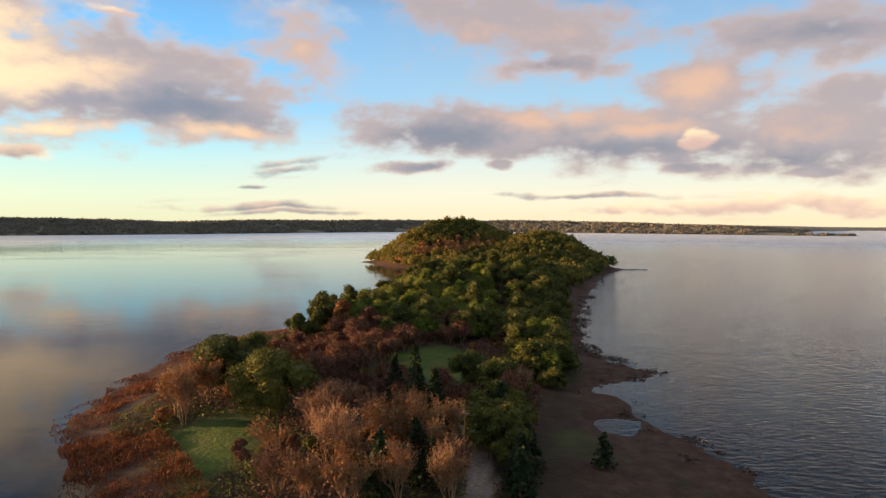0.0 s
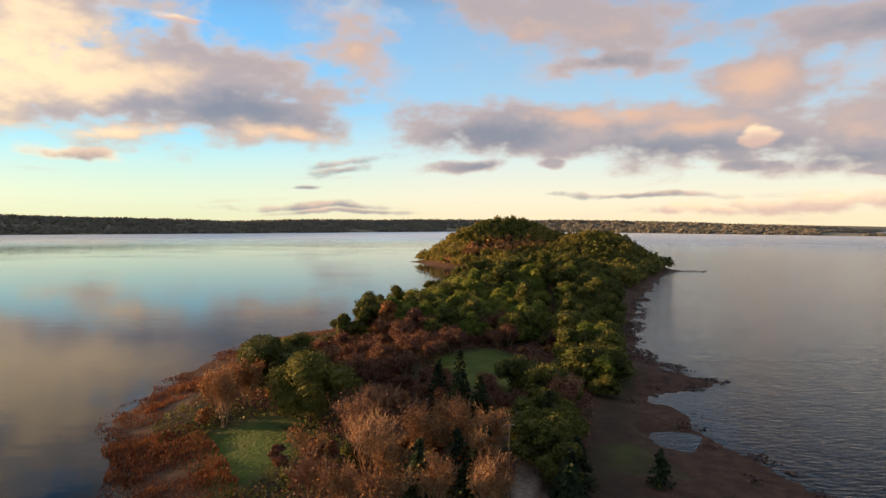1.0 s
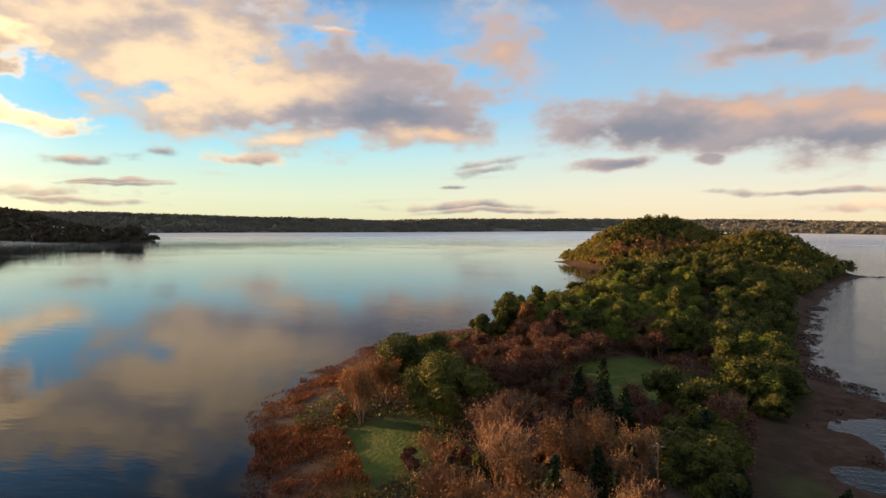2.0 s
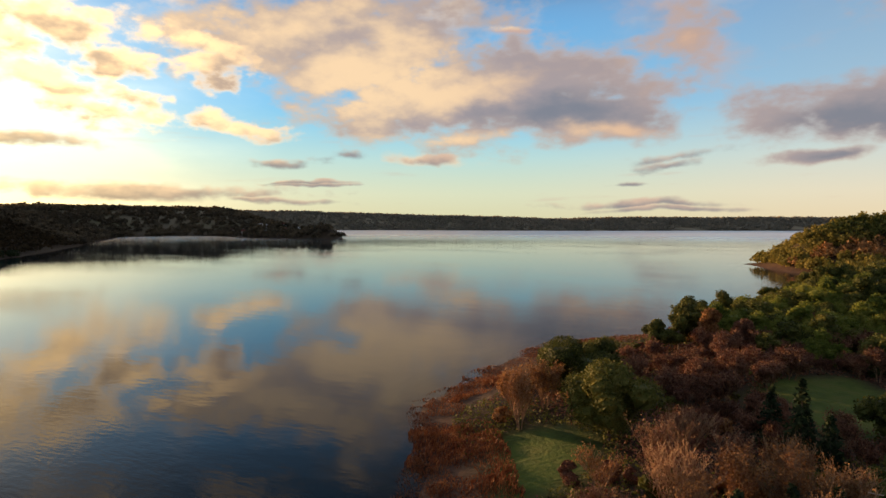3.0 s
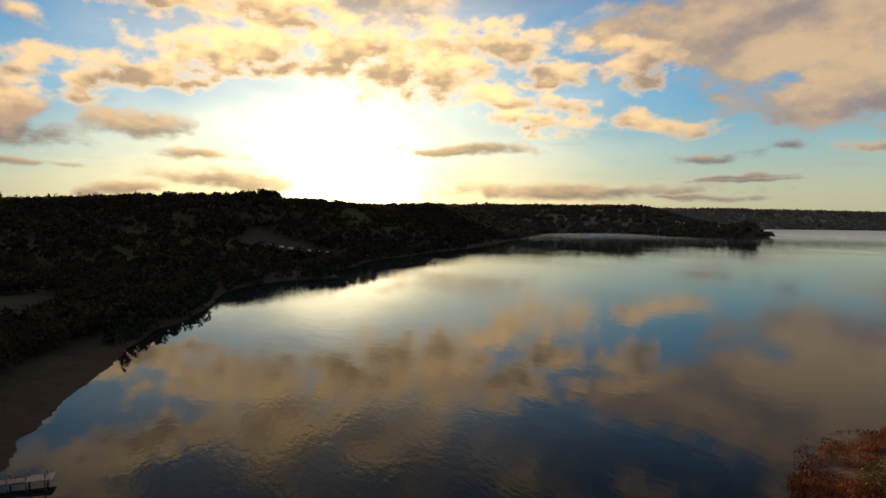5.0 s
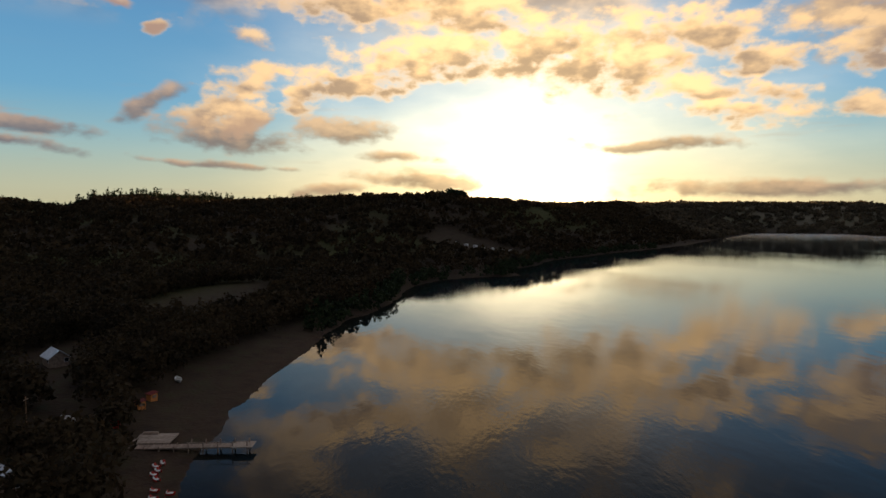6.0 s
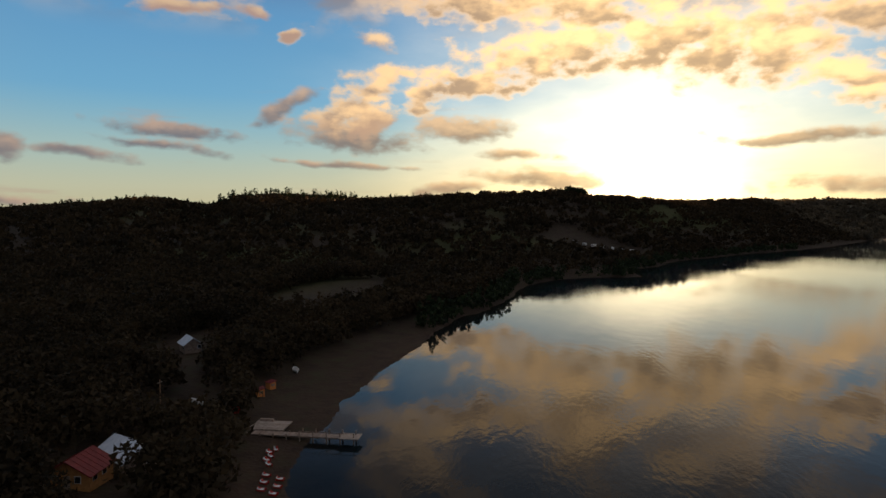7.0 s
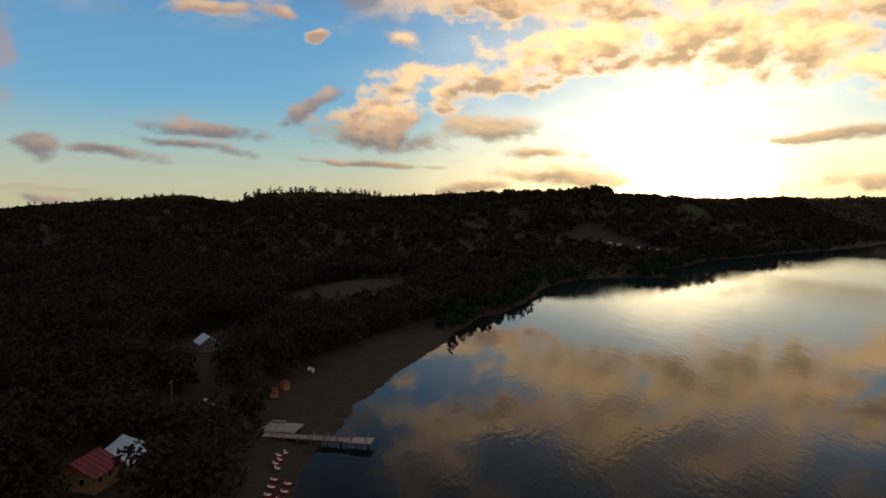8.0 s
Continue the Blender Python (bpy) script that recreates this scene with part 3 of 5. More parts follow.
def mesh_object(name, verts, faces, mat, parent=None, label="", smooth=False):
    me = bpy.data.meshes.new(name)
    me.from_pydata([tuple(v) for v in verts], [], [tuple(f) for f in faces])
    me.materials.append(mat)
    if smooth:
        me.polygons.foreach_set("use_smooth", [True] * len(me.polygons))
    ob = new(name, me)
    if parent:
        ob.parent = parent
    if label:
        tagged(ob, label)
    return ob


def thing(name, at, label, category, group="", kind="", turn=0.0):
    ob = new(name)
    ob.matrix_world = pose(*at, 0, 0, turn)
    return tagged(ob, label, category, group, kind)


def part(name, bm, mat, parent, label=""):
    me = bpy.data.meshes.new(name)
    bm.to_mesh(me)
    bm.free()
    me.materials.append(mat)
    ob = new(name, me)
    ob.parent = parent
    return tagged(ob, label) if label else ob


def ground_z(x, y):
    return float(land_height(x, y)[0][0])


# ground: one sheet out to the horizon, finest where the camera flies
def build_ground():
    cx, cy = -10.0, 40.0
    radii = np.concatenate([[0.01, 4, 12, 20, 28, 36, 48], np.arange(56, 250, 1.3), 250 * 1.021 ** np.arange(0, 143)])
    turns = np.radians(np.arange(0, 360, 0.5))
    x = cx + np.outer(radii, np.sin(turns))
    y = cy + np.outer(radii, np.cos(turns))
    n, k = x.shape
    z, d = land_height(x.ravel(), y.ravel())
    xr, yr = x.ravel(), y.ravel()
    verts = np.stack([xr, yr, z], 1)
    i = np.arange(n - 1)[:, None] * k
    j = np.arange(k)[None, :]
    a, b = i + j, i + (j + 1) % k
    faces = np.stack([a, b, b + k, a + k], -1).reshape(-1, 4)[:, ::-1]
    me = bpy.data.meshes.new("ground")
    me.vertices.add(len(verts))
    me.vertices.foreach_set("co", verts.ravel())
    me.loops.add(faces.size)
    me.loops.foreach_set("vertex_index", faces.ravel().astype(np.int32))
    me.polygons.add(len(faces))
    me.polygons.foreach_set("loop_start", np.arange(0, faces.size, 4, dtype=np.int32))
    me.polygons.foreach_set("use_smooth", np.ones(len(faces), bool))
    me.update(calc_edges=True)
    nz = fractal(xr, yr, 22, 31, 4)
    mud = step(16, 5, d + nz * 4) * step(-0.8, -0.2, z) * (1 - 0.65 * step(-80, -100, xr) * step(4, 8, d + nz * 3))
    track = np.exp(-((xr - (17.5 + (yr - 95) * 0.20)) / 4.5) ** 2) * step(70, 85, yr) * step(210, 170, yr)
    flatmud = step(12, 22, xr) * step(205, 180, yr) * step(60, 80, yr) * step(-3, 1, d) * step(80, 70, xr)
    mud *= (0.12 + 0.88 * step(-330, -210, xr)) * (1 - 0.75 * step(-30, -55, xr) * step(60, 30, yr))
    mud = np.clip(np.maximum(mud, 0.85 * flatmud) * (1 - 0.8 * track), 0, 1)
    lawn = step(1.35, .75, np.hypot((xr + 41) / 11, (yr - 106) / 18) + 0.25 * nz) + step(1.3, .8, np.hypot((xr + 2) / 12, (yr - 168) / 22) + 0.25 * nz)
    field = step(-0.1, 0.35, fractal(xr, yr, 170, 41, 3)) * step(-150, -200, xr) * step(60, 120, d)
    sedge = 0.75 * step(0.0, 0.5, fractal(xr, yr, 12, 61, 4)) * step(16, 24, xr) * step(175, 150, yr) * step(75, 85, yr) * step(3, 9, d) * (xr < 60)
    mud = mud * (1 - 0.6 * sedge)
    grass = np.clip(lawn + field * 0.45 + sedge, 0, 1) * (1 - mud)
    silt = step(-0.35, -1.6, z)
    way = np.interp(yr, [60, 89, 103, 119, 141], [4, 5.2, 6.4, 4.6, 9])
    gravel = step(2.1, 0.9, np.abs(xr - way) + 0.5 * nz) * step(60, 64, yr) * step(141, 136, yr) * (np.abs(xr) < 15)
    # beyond 1500 m the ground is paled to match the hazed woods
    haze_ground = step(1500, 1900, np.hypot(xr, yr)) * step(0, 10, d)
    for name, v in (("grass", grass), ("mud", mud), ("silt", silt), ("gravel", gravel), ("haze_ground", haze_ground)):
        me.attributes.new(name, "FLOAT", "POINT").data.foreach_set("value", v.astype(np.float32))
    me.materials.append(M_GROUND)
    tagged(new("ground", me), "brown soil, grass and dark mud round a wide lake", "ground", kind="structure")


def build_water():
    radii = np.concatenate([[0.01, 30], np.arange(50, 260, 3.0), 260 * 1.06 ** np.arange(0, 50)])
    turns = np.radians(np.arange(0, 360, 1.5))
    x = np.outer(radii, np.sin(turns)) - 10
    y = np.outer(radii, np.cos(turns)) + 40
    n, k = x.shape
    z, d = land_height(x.ravel(), y.ravel())
    verts = np.stack([x.ravel(), y.ravel(), np.zeros(n * k)], 1)
    faces = [(i * k + (j + 1) % k, i * k + j, (i + 1) * k + j, (i + 1) * k + (j + 1) % k)[::-1] for i in range(n - 1) for j in range(k)]
    ob = mesh_object("water", verts, faces, M_WATER)
    ob.data.attributes.new("deep", "FLOAT", "POINT").data.foreach_set("value", (0.15 + 0.85 * step(-0.1, -1.5, z)).astype(np.float32))
    tagged(ob, "still lake water mirroring the evening clouds", "water", kind="structure")


build_ground()
build_water()

# ---------------------------------------------------------------- plants
def tube(verts, faces, a, b, r0, r1, sides=5):
    """A tapered round piece from a to b, added to the lists."""
    a, b = np.array(a, float), np.array(b, float)
    w = b - a
    w = w / (np.linalg.norm(w) + 1e-9)
    s = np.cross(w, (0.3, 0.9, 0.1))
    s /= np.linalg.norm(s) + 1e-9
    t = np.cross(w, s)
    n = len(verts)
    for p, r in ((a, r0), (b, r1)):
        for k in range(sides):
            c = 2 * math.pi * k / sides
            verts.append(p + r * (math.cos(c) * s + math.sin(c) * t))
    for k in range(sides):
        faces.append((n + k, n + (k + 1) % sides, n + sides + (k + 1) % sides, n + sides + k))


def leaf_sprays(rng, centres, normals, size, flat=1.0):
    """One small leaf spray (a triangle) at each centre; returns vertices and faces."""
    n = len(centres)
    nor = normals + rng.normal(0, 0.7, (n, 3))
    nor /= np.linalg.norm(nor, axis=1, keepdims=True) + 1e-9
    u = np.cross(nor, rng.normal(0, 1, (n, 3)))
    u /= np.linalg.norm(u, axis=1, keepdims=True) + 1e-9
    v = np.cross(nor, u)
    s = size * rng.uniform(0.55, 1.25, (n, 1)) * 1.2
    q = np.stack([centres - u * s - v * s * 0.5 * flat, centres + u * s * 0.9 - v * s * 0.4 * flat, centres + u * s * 0.1 + v * s * 0.9 * flat], 1).reshape(-1, 3)
    return q, np.arange(3 * n).reshape(-1, 3)


def lobes_of(rng, height, width, base, count, pointed=0.0):
    """Overlapping masses of foliage: (centre, radii)."""
    rows = []
    for i in range(count):
        f = (i + rng.uniform(0.1, 0.9)) / count
        z = base + (height - base) * (0.18 + 0.72 * f)
        prof = math.sin(math.pi * (0.22 + 0.70 * f)) * (1 - pointed * f)
        a = rng.uniform(0, 2 * math.pi)
        off = width * 0.5 * prof * rng.uniform(0.2, 0.95)
        r = width * rng.uniform(0.10, 0.25) * (1 - 0.5 * pointed * f)
        rows.append(((off * math.cos(a), off * math.sin(a), z), (r, r, r * rng.uniform(0.65, 0.95))))
    return rows


def foliage(rng, lobes, leaves, size, core=True):
    vol = np.array([r[0] * r[0] for _, r in lobes])
    pick = rng.choice(len(lobes), leaves, p=vol / vol.sum())
    c = np.array([l[0] for l in lobes])[pick]
    r = np.array([l[1] for l in lobes])[pick]
    d = rng.normal(0, 1, (leaves, 3))
    d[:, 2] = d[:, 2] * 0.9 + 0.25
    d /= np.linalg.norm(d, axis=1, keepdims=True)
    v, f = leaf_sprays(rng, c + d * r * rng.uniform(0.78, 1.12, (leaves, 1)), d, size)
    v, f = [tuple(x) for x in v], [tuple(x) for x in f]
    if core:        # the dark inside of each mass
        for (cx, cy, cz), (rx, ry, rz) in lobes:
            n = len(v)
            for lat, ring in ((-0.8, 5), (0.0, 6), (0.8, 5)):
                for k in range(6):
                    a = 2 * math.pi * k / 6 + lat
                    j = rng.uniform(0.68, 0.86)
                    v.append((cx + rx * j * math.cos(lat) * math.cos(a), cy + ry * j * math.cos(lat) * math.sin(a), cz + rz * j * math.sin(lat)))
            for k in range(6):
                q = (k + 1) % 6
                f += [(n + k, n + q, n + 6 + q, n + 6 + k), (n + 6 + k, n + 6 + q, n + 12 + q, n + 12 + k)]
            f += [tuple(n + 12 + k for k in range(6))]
    return v, f


def limbs(rng, height, width, lobes, r):
    v, f = [], []
    bend = rng.normal(0, 0.03, 2) * height
    top = np.array((bend[0], bend[1], height * 0.72))
    mid = np.array((bend[0] * 0.2, bend[1] * 0.2, height * 0.3))
    tube(v, f, (0, 0, -0.4), mid, r * 1.25, r, 7)
    tube(v, f, mid, top, r, r * 0.3, 6)
    for c, _ in lobes:
        s = rng.uniform(0.25, 0.8)
        tube(v, f, mid + (top - mid) * s, c, r * 0.42, r * 0.08, 4)
    return v, f


def leafy_tree(name, seed, height, width, leaves, size, mat, at, label, base=0.12, count=14, pointed=0.0, bark=None, category="tree", group=""):
    rng = np.random.default_rng(seed)
    lobes = lobes_of(rng, height, width, height * base, count, pointed)
    t = thing(name, at, label, category, group, turn=float(rng.uniform(0, 360)))
    v, f = limbs(rng, height, width, lobes, 0.022 * height)
    mesh_object("trunk", v, f, bark or M_BARK, t)
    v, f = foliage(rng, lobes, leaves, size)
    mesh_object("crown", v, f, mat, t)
    return t


def conifer(name, seed, height, width, at, label, group=""):
    """A spire: whorls of drooping boughs round a straight stem."""
    rng = np.random.default_rng(seed)
    t = thing(name, at, label, "tree", group)
    v, f = [], []
    tube(v, f, (0, 0, -0.4), (0, 0, height), 0.02 * height, 0.01, 6)
    cs, ns = [], []
    for i in range(int(height * 3.2)):
        z = height * (0.08 + 0.92 * (i + 0.5) / (height * 3.2))
        reach = width * 0.5 * (1 - z / height) ** 0.85 * rng.uniform(0.8, 1.15) + 0.12
        for k in range(6):
            a = rng.uniform(0, 2 * math.pi)
            tip = np.array((reach * math.cos(a), reach * math.sin(a), z - reach * 0.25))
            if i % 3 == 0 and k < 3:
                tube(v, f, (0, 0, z), tip, 0.03, 0.01, 3)
            for s in np.linspace(0.25, 1, max(3, int(reach * 3))):
                cs.append(np.array((0, 0, z)) * (1 - s) + tip * s + rng.normal(0, 0.1, 3))
                ns.append((math.cos(a) * 0.4, math.sin(a) * 0.4, 0.9))
    mesh_object("trunk", v, f, M_BARK, t)
    q, g = leaf_sprays(rng, np.array(cs), np.array(ns), 0.34)
    mesh_object("crown", q, g, M_DARKLEAF, t)
    return t


def bare_tree(name, seed, height, width, at, label, leaf_mat, leaves=700, size=0.2, bark=None, group="", stems=5):
    """A winter tree: forking limbs and twigs that rise steeply, with the last dry leaves."""
    rng = np.random.default_rng(seed)
    t = thing(name, at, label, "tree", group, turn=float(rng.uniform(0, 360)))
    v, f, tips = [], [], []

    def grow(p, way, length, r, depth):
        q = p + way * length
        r = max(r, 0.022)
        tube(v, f, p, q, r, r * 0.62, 6 if depth == 0 else 4 if depth == 1 else 3)
        if depth >= 1:
            tips.append(p + way * length * rng.uniform(0.3, 1.0))
        if depth == 4:
            tips.append(q)
            return
        for k in range((4, 4, 3, 3)[depth]):
            a = rng.uniform(0, 2 * math.pi)
            spread = width / height * rng.uniform(0.35, 0.85)
            w = way + spread * np.array((math.cos(a), math.sin(a), 0.05))
            w[2] += 0.35
            w /= np.linalg.norm(w)
            grow(p + way * length * rng.uniform(0.30, 1.0), w, length * rng.uniform(0.6, 0.85), r * 0.5, depth + 1)

    for s in range(stems):
        a = 2 * math.pi * s / stems + rng.uniform(0, 1)
        lean = 0.0 if stems == 1 else rng.uniform(0.08, 0.42)
        w = np.array((lean * math.cos(a), lean * math.sin(a), 1.0))
        grow(np.array((0.25 * math.cos(a), 0.25 * math.sin(a), -0.3)), w / np.linalg.norm(w), height * 0.30, 0.008 * height + 0.02, 0)
    zmax = max(x[2] for x in v)
    k = height / zmax
    mesh_object("trunk", [x * k for x in v], f, bark or M_PALEBARK, t)
    leaves = int(leaves * (0.42 if stems > 2 else 0.7))
    if leaves:
        tips = np.array(tips) * k
        pick = rng.integers(0, len(tips), leaves)
        d = rng.normal(0, 1, (leaves, 3))
        q, g = leaf_sprays(rng, tips[pick] + d * 0.34, d, size)
        mesh_object("leaves", q, g, leaf_mat, t)
    return t


def stand(x, y):
    return (x, y, ground_z(x, y) - 0.05)


# the trees that stand singly on the near flat
leafy_tree("evergreen_tree", 1, 13.0, 14.5, 16800, 0.19, M_EVERGREEN, stand(-33, 119), "broad round evergreen tree at the edge of a lawn", count=26)
leafy_tree("evergreen_tree", 2, 12.0, 18.0, 15000, 0.19, M_EVERGREEN, stand(-49, 142), "dark spreading evergreen tree beside the reeds", count=20)
leafy_tree("evergreen_tree", 3, 10.5, 12.0, 9600, 0.20, M_EVERGREEN, stand(-46, 152), "dark spreading evergreen tree in the grove", count=18)
leafy_tree("evergreen_tree", 4, 8.0, 7.5, 5280, 0.24, M_EVERGREEN, stand(-45, 196), "dark evergreen tree near the water", count=14)
leafy_tree("evergreen_tree", 5, 9.0, 7.5, 5760, 0.24, M_EVERGREEN, stand(-40, 199), "tall dark evergreen tree near the water", count=14)
leafy_tree("autumn_tree", 6, 12.5, 7.0, 6240, 0.20, M_AUTUMN, stand(-32, 199), "tall tan autumn tree with dry leaves", count=15, base=0.2)
leafy_tree("autumn_tree", 7, 9.0, 8.0, 5280, 0.20, M_RUST, stand(-25, 205), "rust-brown autumn tree in the grove", count=13, base=0.15)

bare_tree("bare_tree", 11, 12.5, 8, stand(-49, 118), "pale-stemmed bare tree with dry orange leaves by the lawn", M_AUTUMN, 4620, 0.15)
bare_tree("bare_tree", 12, 10.5, 8, stand(-53, 124), "bare tree thick with dry orange leaves", M_AUTUMN, 5544, 0.17)
bare_tree("bare_tree", 13, 10.0, 7, stand(-50, 131), "leaning bare tree with dry orange leaves", M_AUTUMN, 4620, 0.17)
bare_tree("bare_tree", 14, 9.5, 8, stand(-25.5, 93), "bare tree with a pale trunk beside the lawn", M_AUTUMN, 1293, 0.12, stems=1)
bare_tree("bare_tree", 15, 10.5, 11, stand(-17, 94), "wide bare tree with reddish twigs", M_RUST, 2772, 0.12)
bare_tree("bare_tree", 16, 10.0, 9, stand(-10, 99), "bare tree with dry ochre leaves", M_AUTUMN, 4620, 0.14)
bare_tree("bare_tree", 17, 10.5, 9, stand(-4.5, 100), "bare tree with dry ochre leaves on fine twigs", M_AUTUMN, 4620, 0.14)
bare_tree("bare_tree", 18, 9.5, 8, stand(0.5, 102), "bare tree with ochre leaves beside the conifers", M_AUTUMN, 3695, 0.14)
bare_tree("bare_tree", 19, 11.0, 9, stand(-21, 104), "bare tree with rust-brown twigs", M_RUST, 3080, 0.13)

conifer("conifer", 31, 13.0, 6.5, stand(-5.5, 127), "tall pointed dark conifer among bare trees")
conifer("conifer", 32, 9.5, 6.0, stand(-1.5, 121), "dark conifer among bare trees")
conifer("conifer", 33, 8.5, 6.5, stand(-4, 92), "bushy dark green conifer")
conifer("conifer", 34, 8.0, 6.0, stand(0, 96), "bushy dark green conifer beside a path")
conifer("conifer", 35, 5.6, 4.0, stand(25, 97), "small lone conifer on the mud flat")
leafy_tree("evergreen_tree", 8, 7.5, 7.0, 6240, 0.18, M_EVERGREEN, stand(11, 100), "dark evergreen tree beside the dirt track", count=13)
leafy_tree("evergreen_tree", 9, 8.0, 7.5, 6240, 0.18, M_EVERGREEN, stand(12, 107), "dark evergreen tree overhanging the dirt track", count=13)
leafy_tree("evergreen_tree", 10, 6.5, 6.0, 4800, 0.18, M_EVERGREEN, stand(10.5, 93), "low dark evergreen tree beside the path", count=12)
leafy_tree("evergreen_tree", 21, 7.0, 6.5, 4800, 0.18, M_EVERGREEN, stand(13.5, 116), "dark evergreen tree beside the dirt track", count=12)
bare_tree("bare_tree", 22, 9.0, 8, stand(-13, 110), "bare tree with rust-brown twigs in the grove", M_RUST, 3639, 0.14)
bare_tree("bare_tree", 23, 9.5, 8, stand(-20, 116), "bare tree with rust-brown twigs in the grove", M_RUST, 3639, 0.14)
bare_tree("bare_tree", 24, 9.5, 8, stand(-6, 111), "bare tree thick with dry ochre leaves", M_AUTUMN, 3639, 0.14)
bare_tree("bare_tree", 25, 8.5, 7, stand(16, 131), "small bare tree with orange leaves by the track", M_RUST, 3080, 0.15)
bare_tree("bare_tree", 26, 9.0, 9, stand(-13.5, 90), "wide bare tree with tan leaves on fine twigs", M_AUTUMN, 4200, 0.12)
bare_tree("bare_tree", 27, 9.0, 9, stand(-1, 93), "wide bare tree with ochre leaves beside the path", M_AUTUMN, 4200, 0.12)
conifer("conifer", 38, 8.0, 6.5, stand(-9, 89), "bushy dark green conifer among bare trees")
for k, (px, py) in enumerate(((-23, 86), (-18, 83), (-6, 83), (0.5, 85), (-12, 80), (1, 80))):
    bare_tree("bare_tree", 100 + k, 7.6 + 0.6 * (k % 3), 8, stand(px, py), "wide bare tree with tan leaves near the shore path", M_AUTUMN if k % 3 else M_RUST, 3400, 0.12)
for k, (px, py) in enumerate(((-1.5, 87), (11, 88), (-8.5, 84), (13, 95), (10, 81))):
    conifer("conifer", 110 + k, 7.0 + 0.7 * (k % 3), 6.0, stand(px, py), "bushy dark green conifer beside the path")
conifer("conifer", 36, 9.0, 6.0, stand(10.5, 113), "dark conifer beside the path")
conifer("conifer", 37, 10.0, 6.5, stand(-10, 131), "dark conifer at the edge of the clearing")

# prototypes for the groves, each copied where it grows
rng = np.random.default_rng(77)
far_off = (0.0, 0.0, -400.0)
GROVE = {
    "evergreen": [leafy_tree("evergreen_tree", 40 + i, h, w, 2600, 0.25, M_EVERGREEN, far_off, "dark evergreen tree in the wood on the neck", count=24, group="wood on the neck") for i, (h, w) in enumerate(((8.5, 9), (10.5, 8), (6.5, 8.5), (8, 10)))],
    "green": [leafy_tree("broadleaf_tree", 50 + i, h, w, 2500, 0.22, M_BROAD, far_off, "bright green leafy tree in the wood on the neck", count=26, base=0.02, group="wood on the neck") for i, (h, w) in enumerate(((6, 9), (7.5, 8), (4.5, 8.5), (9, 8.5)))],
    "rust": [bare_tree("bare_tree", 60 + i, h, w, far_off, "rust-brown bare tree in the grove", M_RUST, 3600, 0.15, group="bare trees in the grove", stems=2) for i, (h, w) in enumerate(((7, 7), (5, 6), (6, 8)))],
    "shrub": [leafy_tree("shrub", 70 + i, h, w, 1500, 0.16, m, far_off, l, count=7, base=0.0, category="shrub", group="shrubs in the grove") for i, (h, w, m, l) in enumerate(((2.6, 4, M_RUST, "low rust-brown shrub in the grove"), (3.0, 4, M_EVERGREEN, "low dark green shrub in the grove"), (2.2, 3.5, M_AUTUMN, "low orange-leaved shrub in the grove")))],
}


def near_any(x, y, placed, gap):
    return any((x - a) ** 2 + (y - b) ** 2 < gap * gap for a, b in placed)


def plant(kinds, count, x0, x1, y0, y1, gap, keep, placed):
    made = 0
    for _ in range(count * 30):
        if made >= count:
            break
        x, y = rng.uniform(x0, x1), rng.uniform(y0, y1)
        if near_any(x, y, placed, gap) or not keep(x, y):
            continue
        z, d = land_height(x, y)
        if d[0] < 5:
            continue
        src = GROVE[kinds[rng.integers(len(kinds))]]
        ob = src[rng.integers(len(src))]
        s = rng.uniform(0.7, 1.25)
        m = pose(x, y, float(z[0]) - 0.05, 0, 0, rng.uniform(0, 360)) @ Matrix.Diagonal((s, s, s * rng.uniform(0.85, 1.15), 1))
        made += 1
        placed.append((x, y))
        c = copy_thing(ob, Matrix.Identity(4))
        c.matrix_basis = m


def track_x(y):
    return 12 + (y - 140) * 0.10


spots = [(-33, 117), (-53, 141), (-46, 152), (-45, 196), (-40, 199), (-32, 199), (-5.5, 127), (-49, 118), (25, 97), (8, 112), (-17, 94), (-10, 99)]
lawn_a = lambda x, y: math.hypot((x + 41) / 9, (y - 105) / 15) > 1.0
lawn_b = lambda x, y: math.hypot((x + 1) / 11.5, (y - 163) / 29) > 1.0
plant(["rust"], 95, -46, 8, 124, 215, 3.4, lambda x, y: float(inland(x, y)[0]) > 15 and lawn_b(x, y) and x < track_x(y) - 4 and lawn_a(x, y) and (y > 138 or x > -24), spots)
plant(["shrub"], 60, -60, 20, 84, 200, 2.6, lambda x, y: float(inland(x, y)[0]) > 13 and lawn_a(x, y) and lawn_b(x, y) and x < track_x(y) + 4 and not (2 < x < 9 and y < 125), spots)
plant(["evergreen", "rust"], 16, 6, 22, 98, 150, 4.0, lambda x, y: abs(x - track_x(y) - 7) > 3 and x < track_x(y) + 6, spots)
plant(["green", "green", "green", "green", "evergreen"], 190, -34, 36, 200, 305, 3.0, lambda x, y: x < track_x(y) - 4.2 and lawn_b(x, y), spots)
plant(["evergreen", "evergreen", "evergreen", "green"], 190, 12, 70, 146, 375, 3.0, lambda x, y: track_x(y) + 4.2 < x < track_x(y) + 15 + (y - 150) * 0.085, spots)
# only evergreens on the neck's crest: their dark leaves stand in for shadow
plant(["evergreen"], 75, -34, 36, 303, 375, 3.2, lambda x, y: x < track_x(y) - 4.2, spots)
plant(["evergreen", "evergreen", "rust"], 16, -44, -8, 208, 262, 4.0, lambda x, y: True, spots)
for kinds in GROVE.values():
    for ob in kinds:
        for child in list(ob.children_recursive):
            bpy.data.objects.remove(child)
        bpy.data.objects.remove(ob)


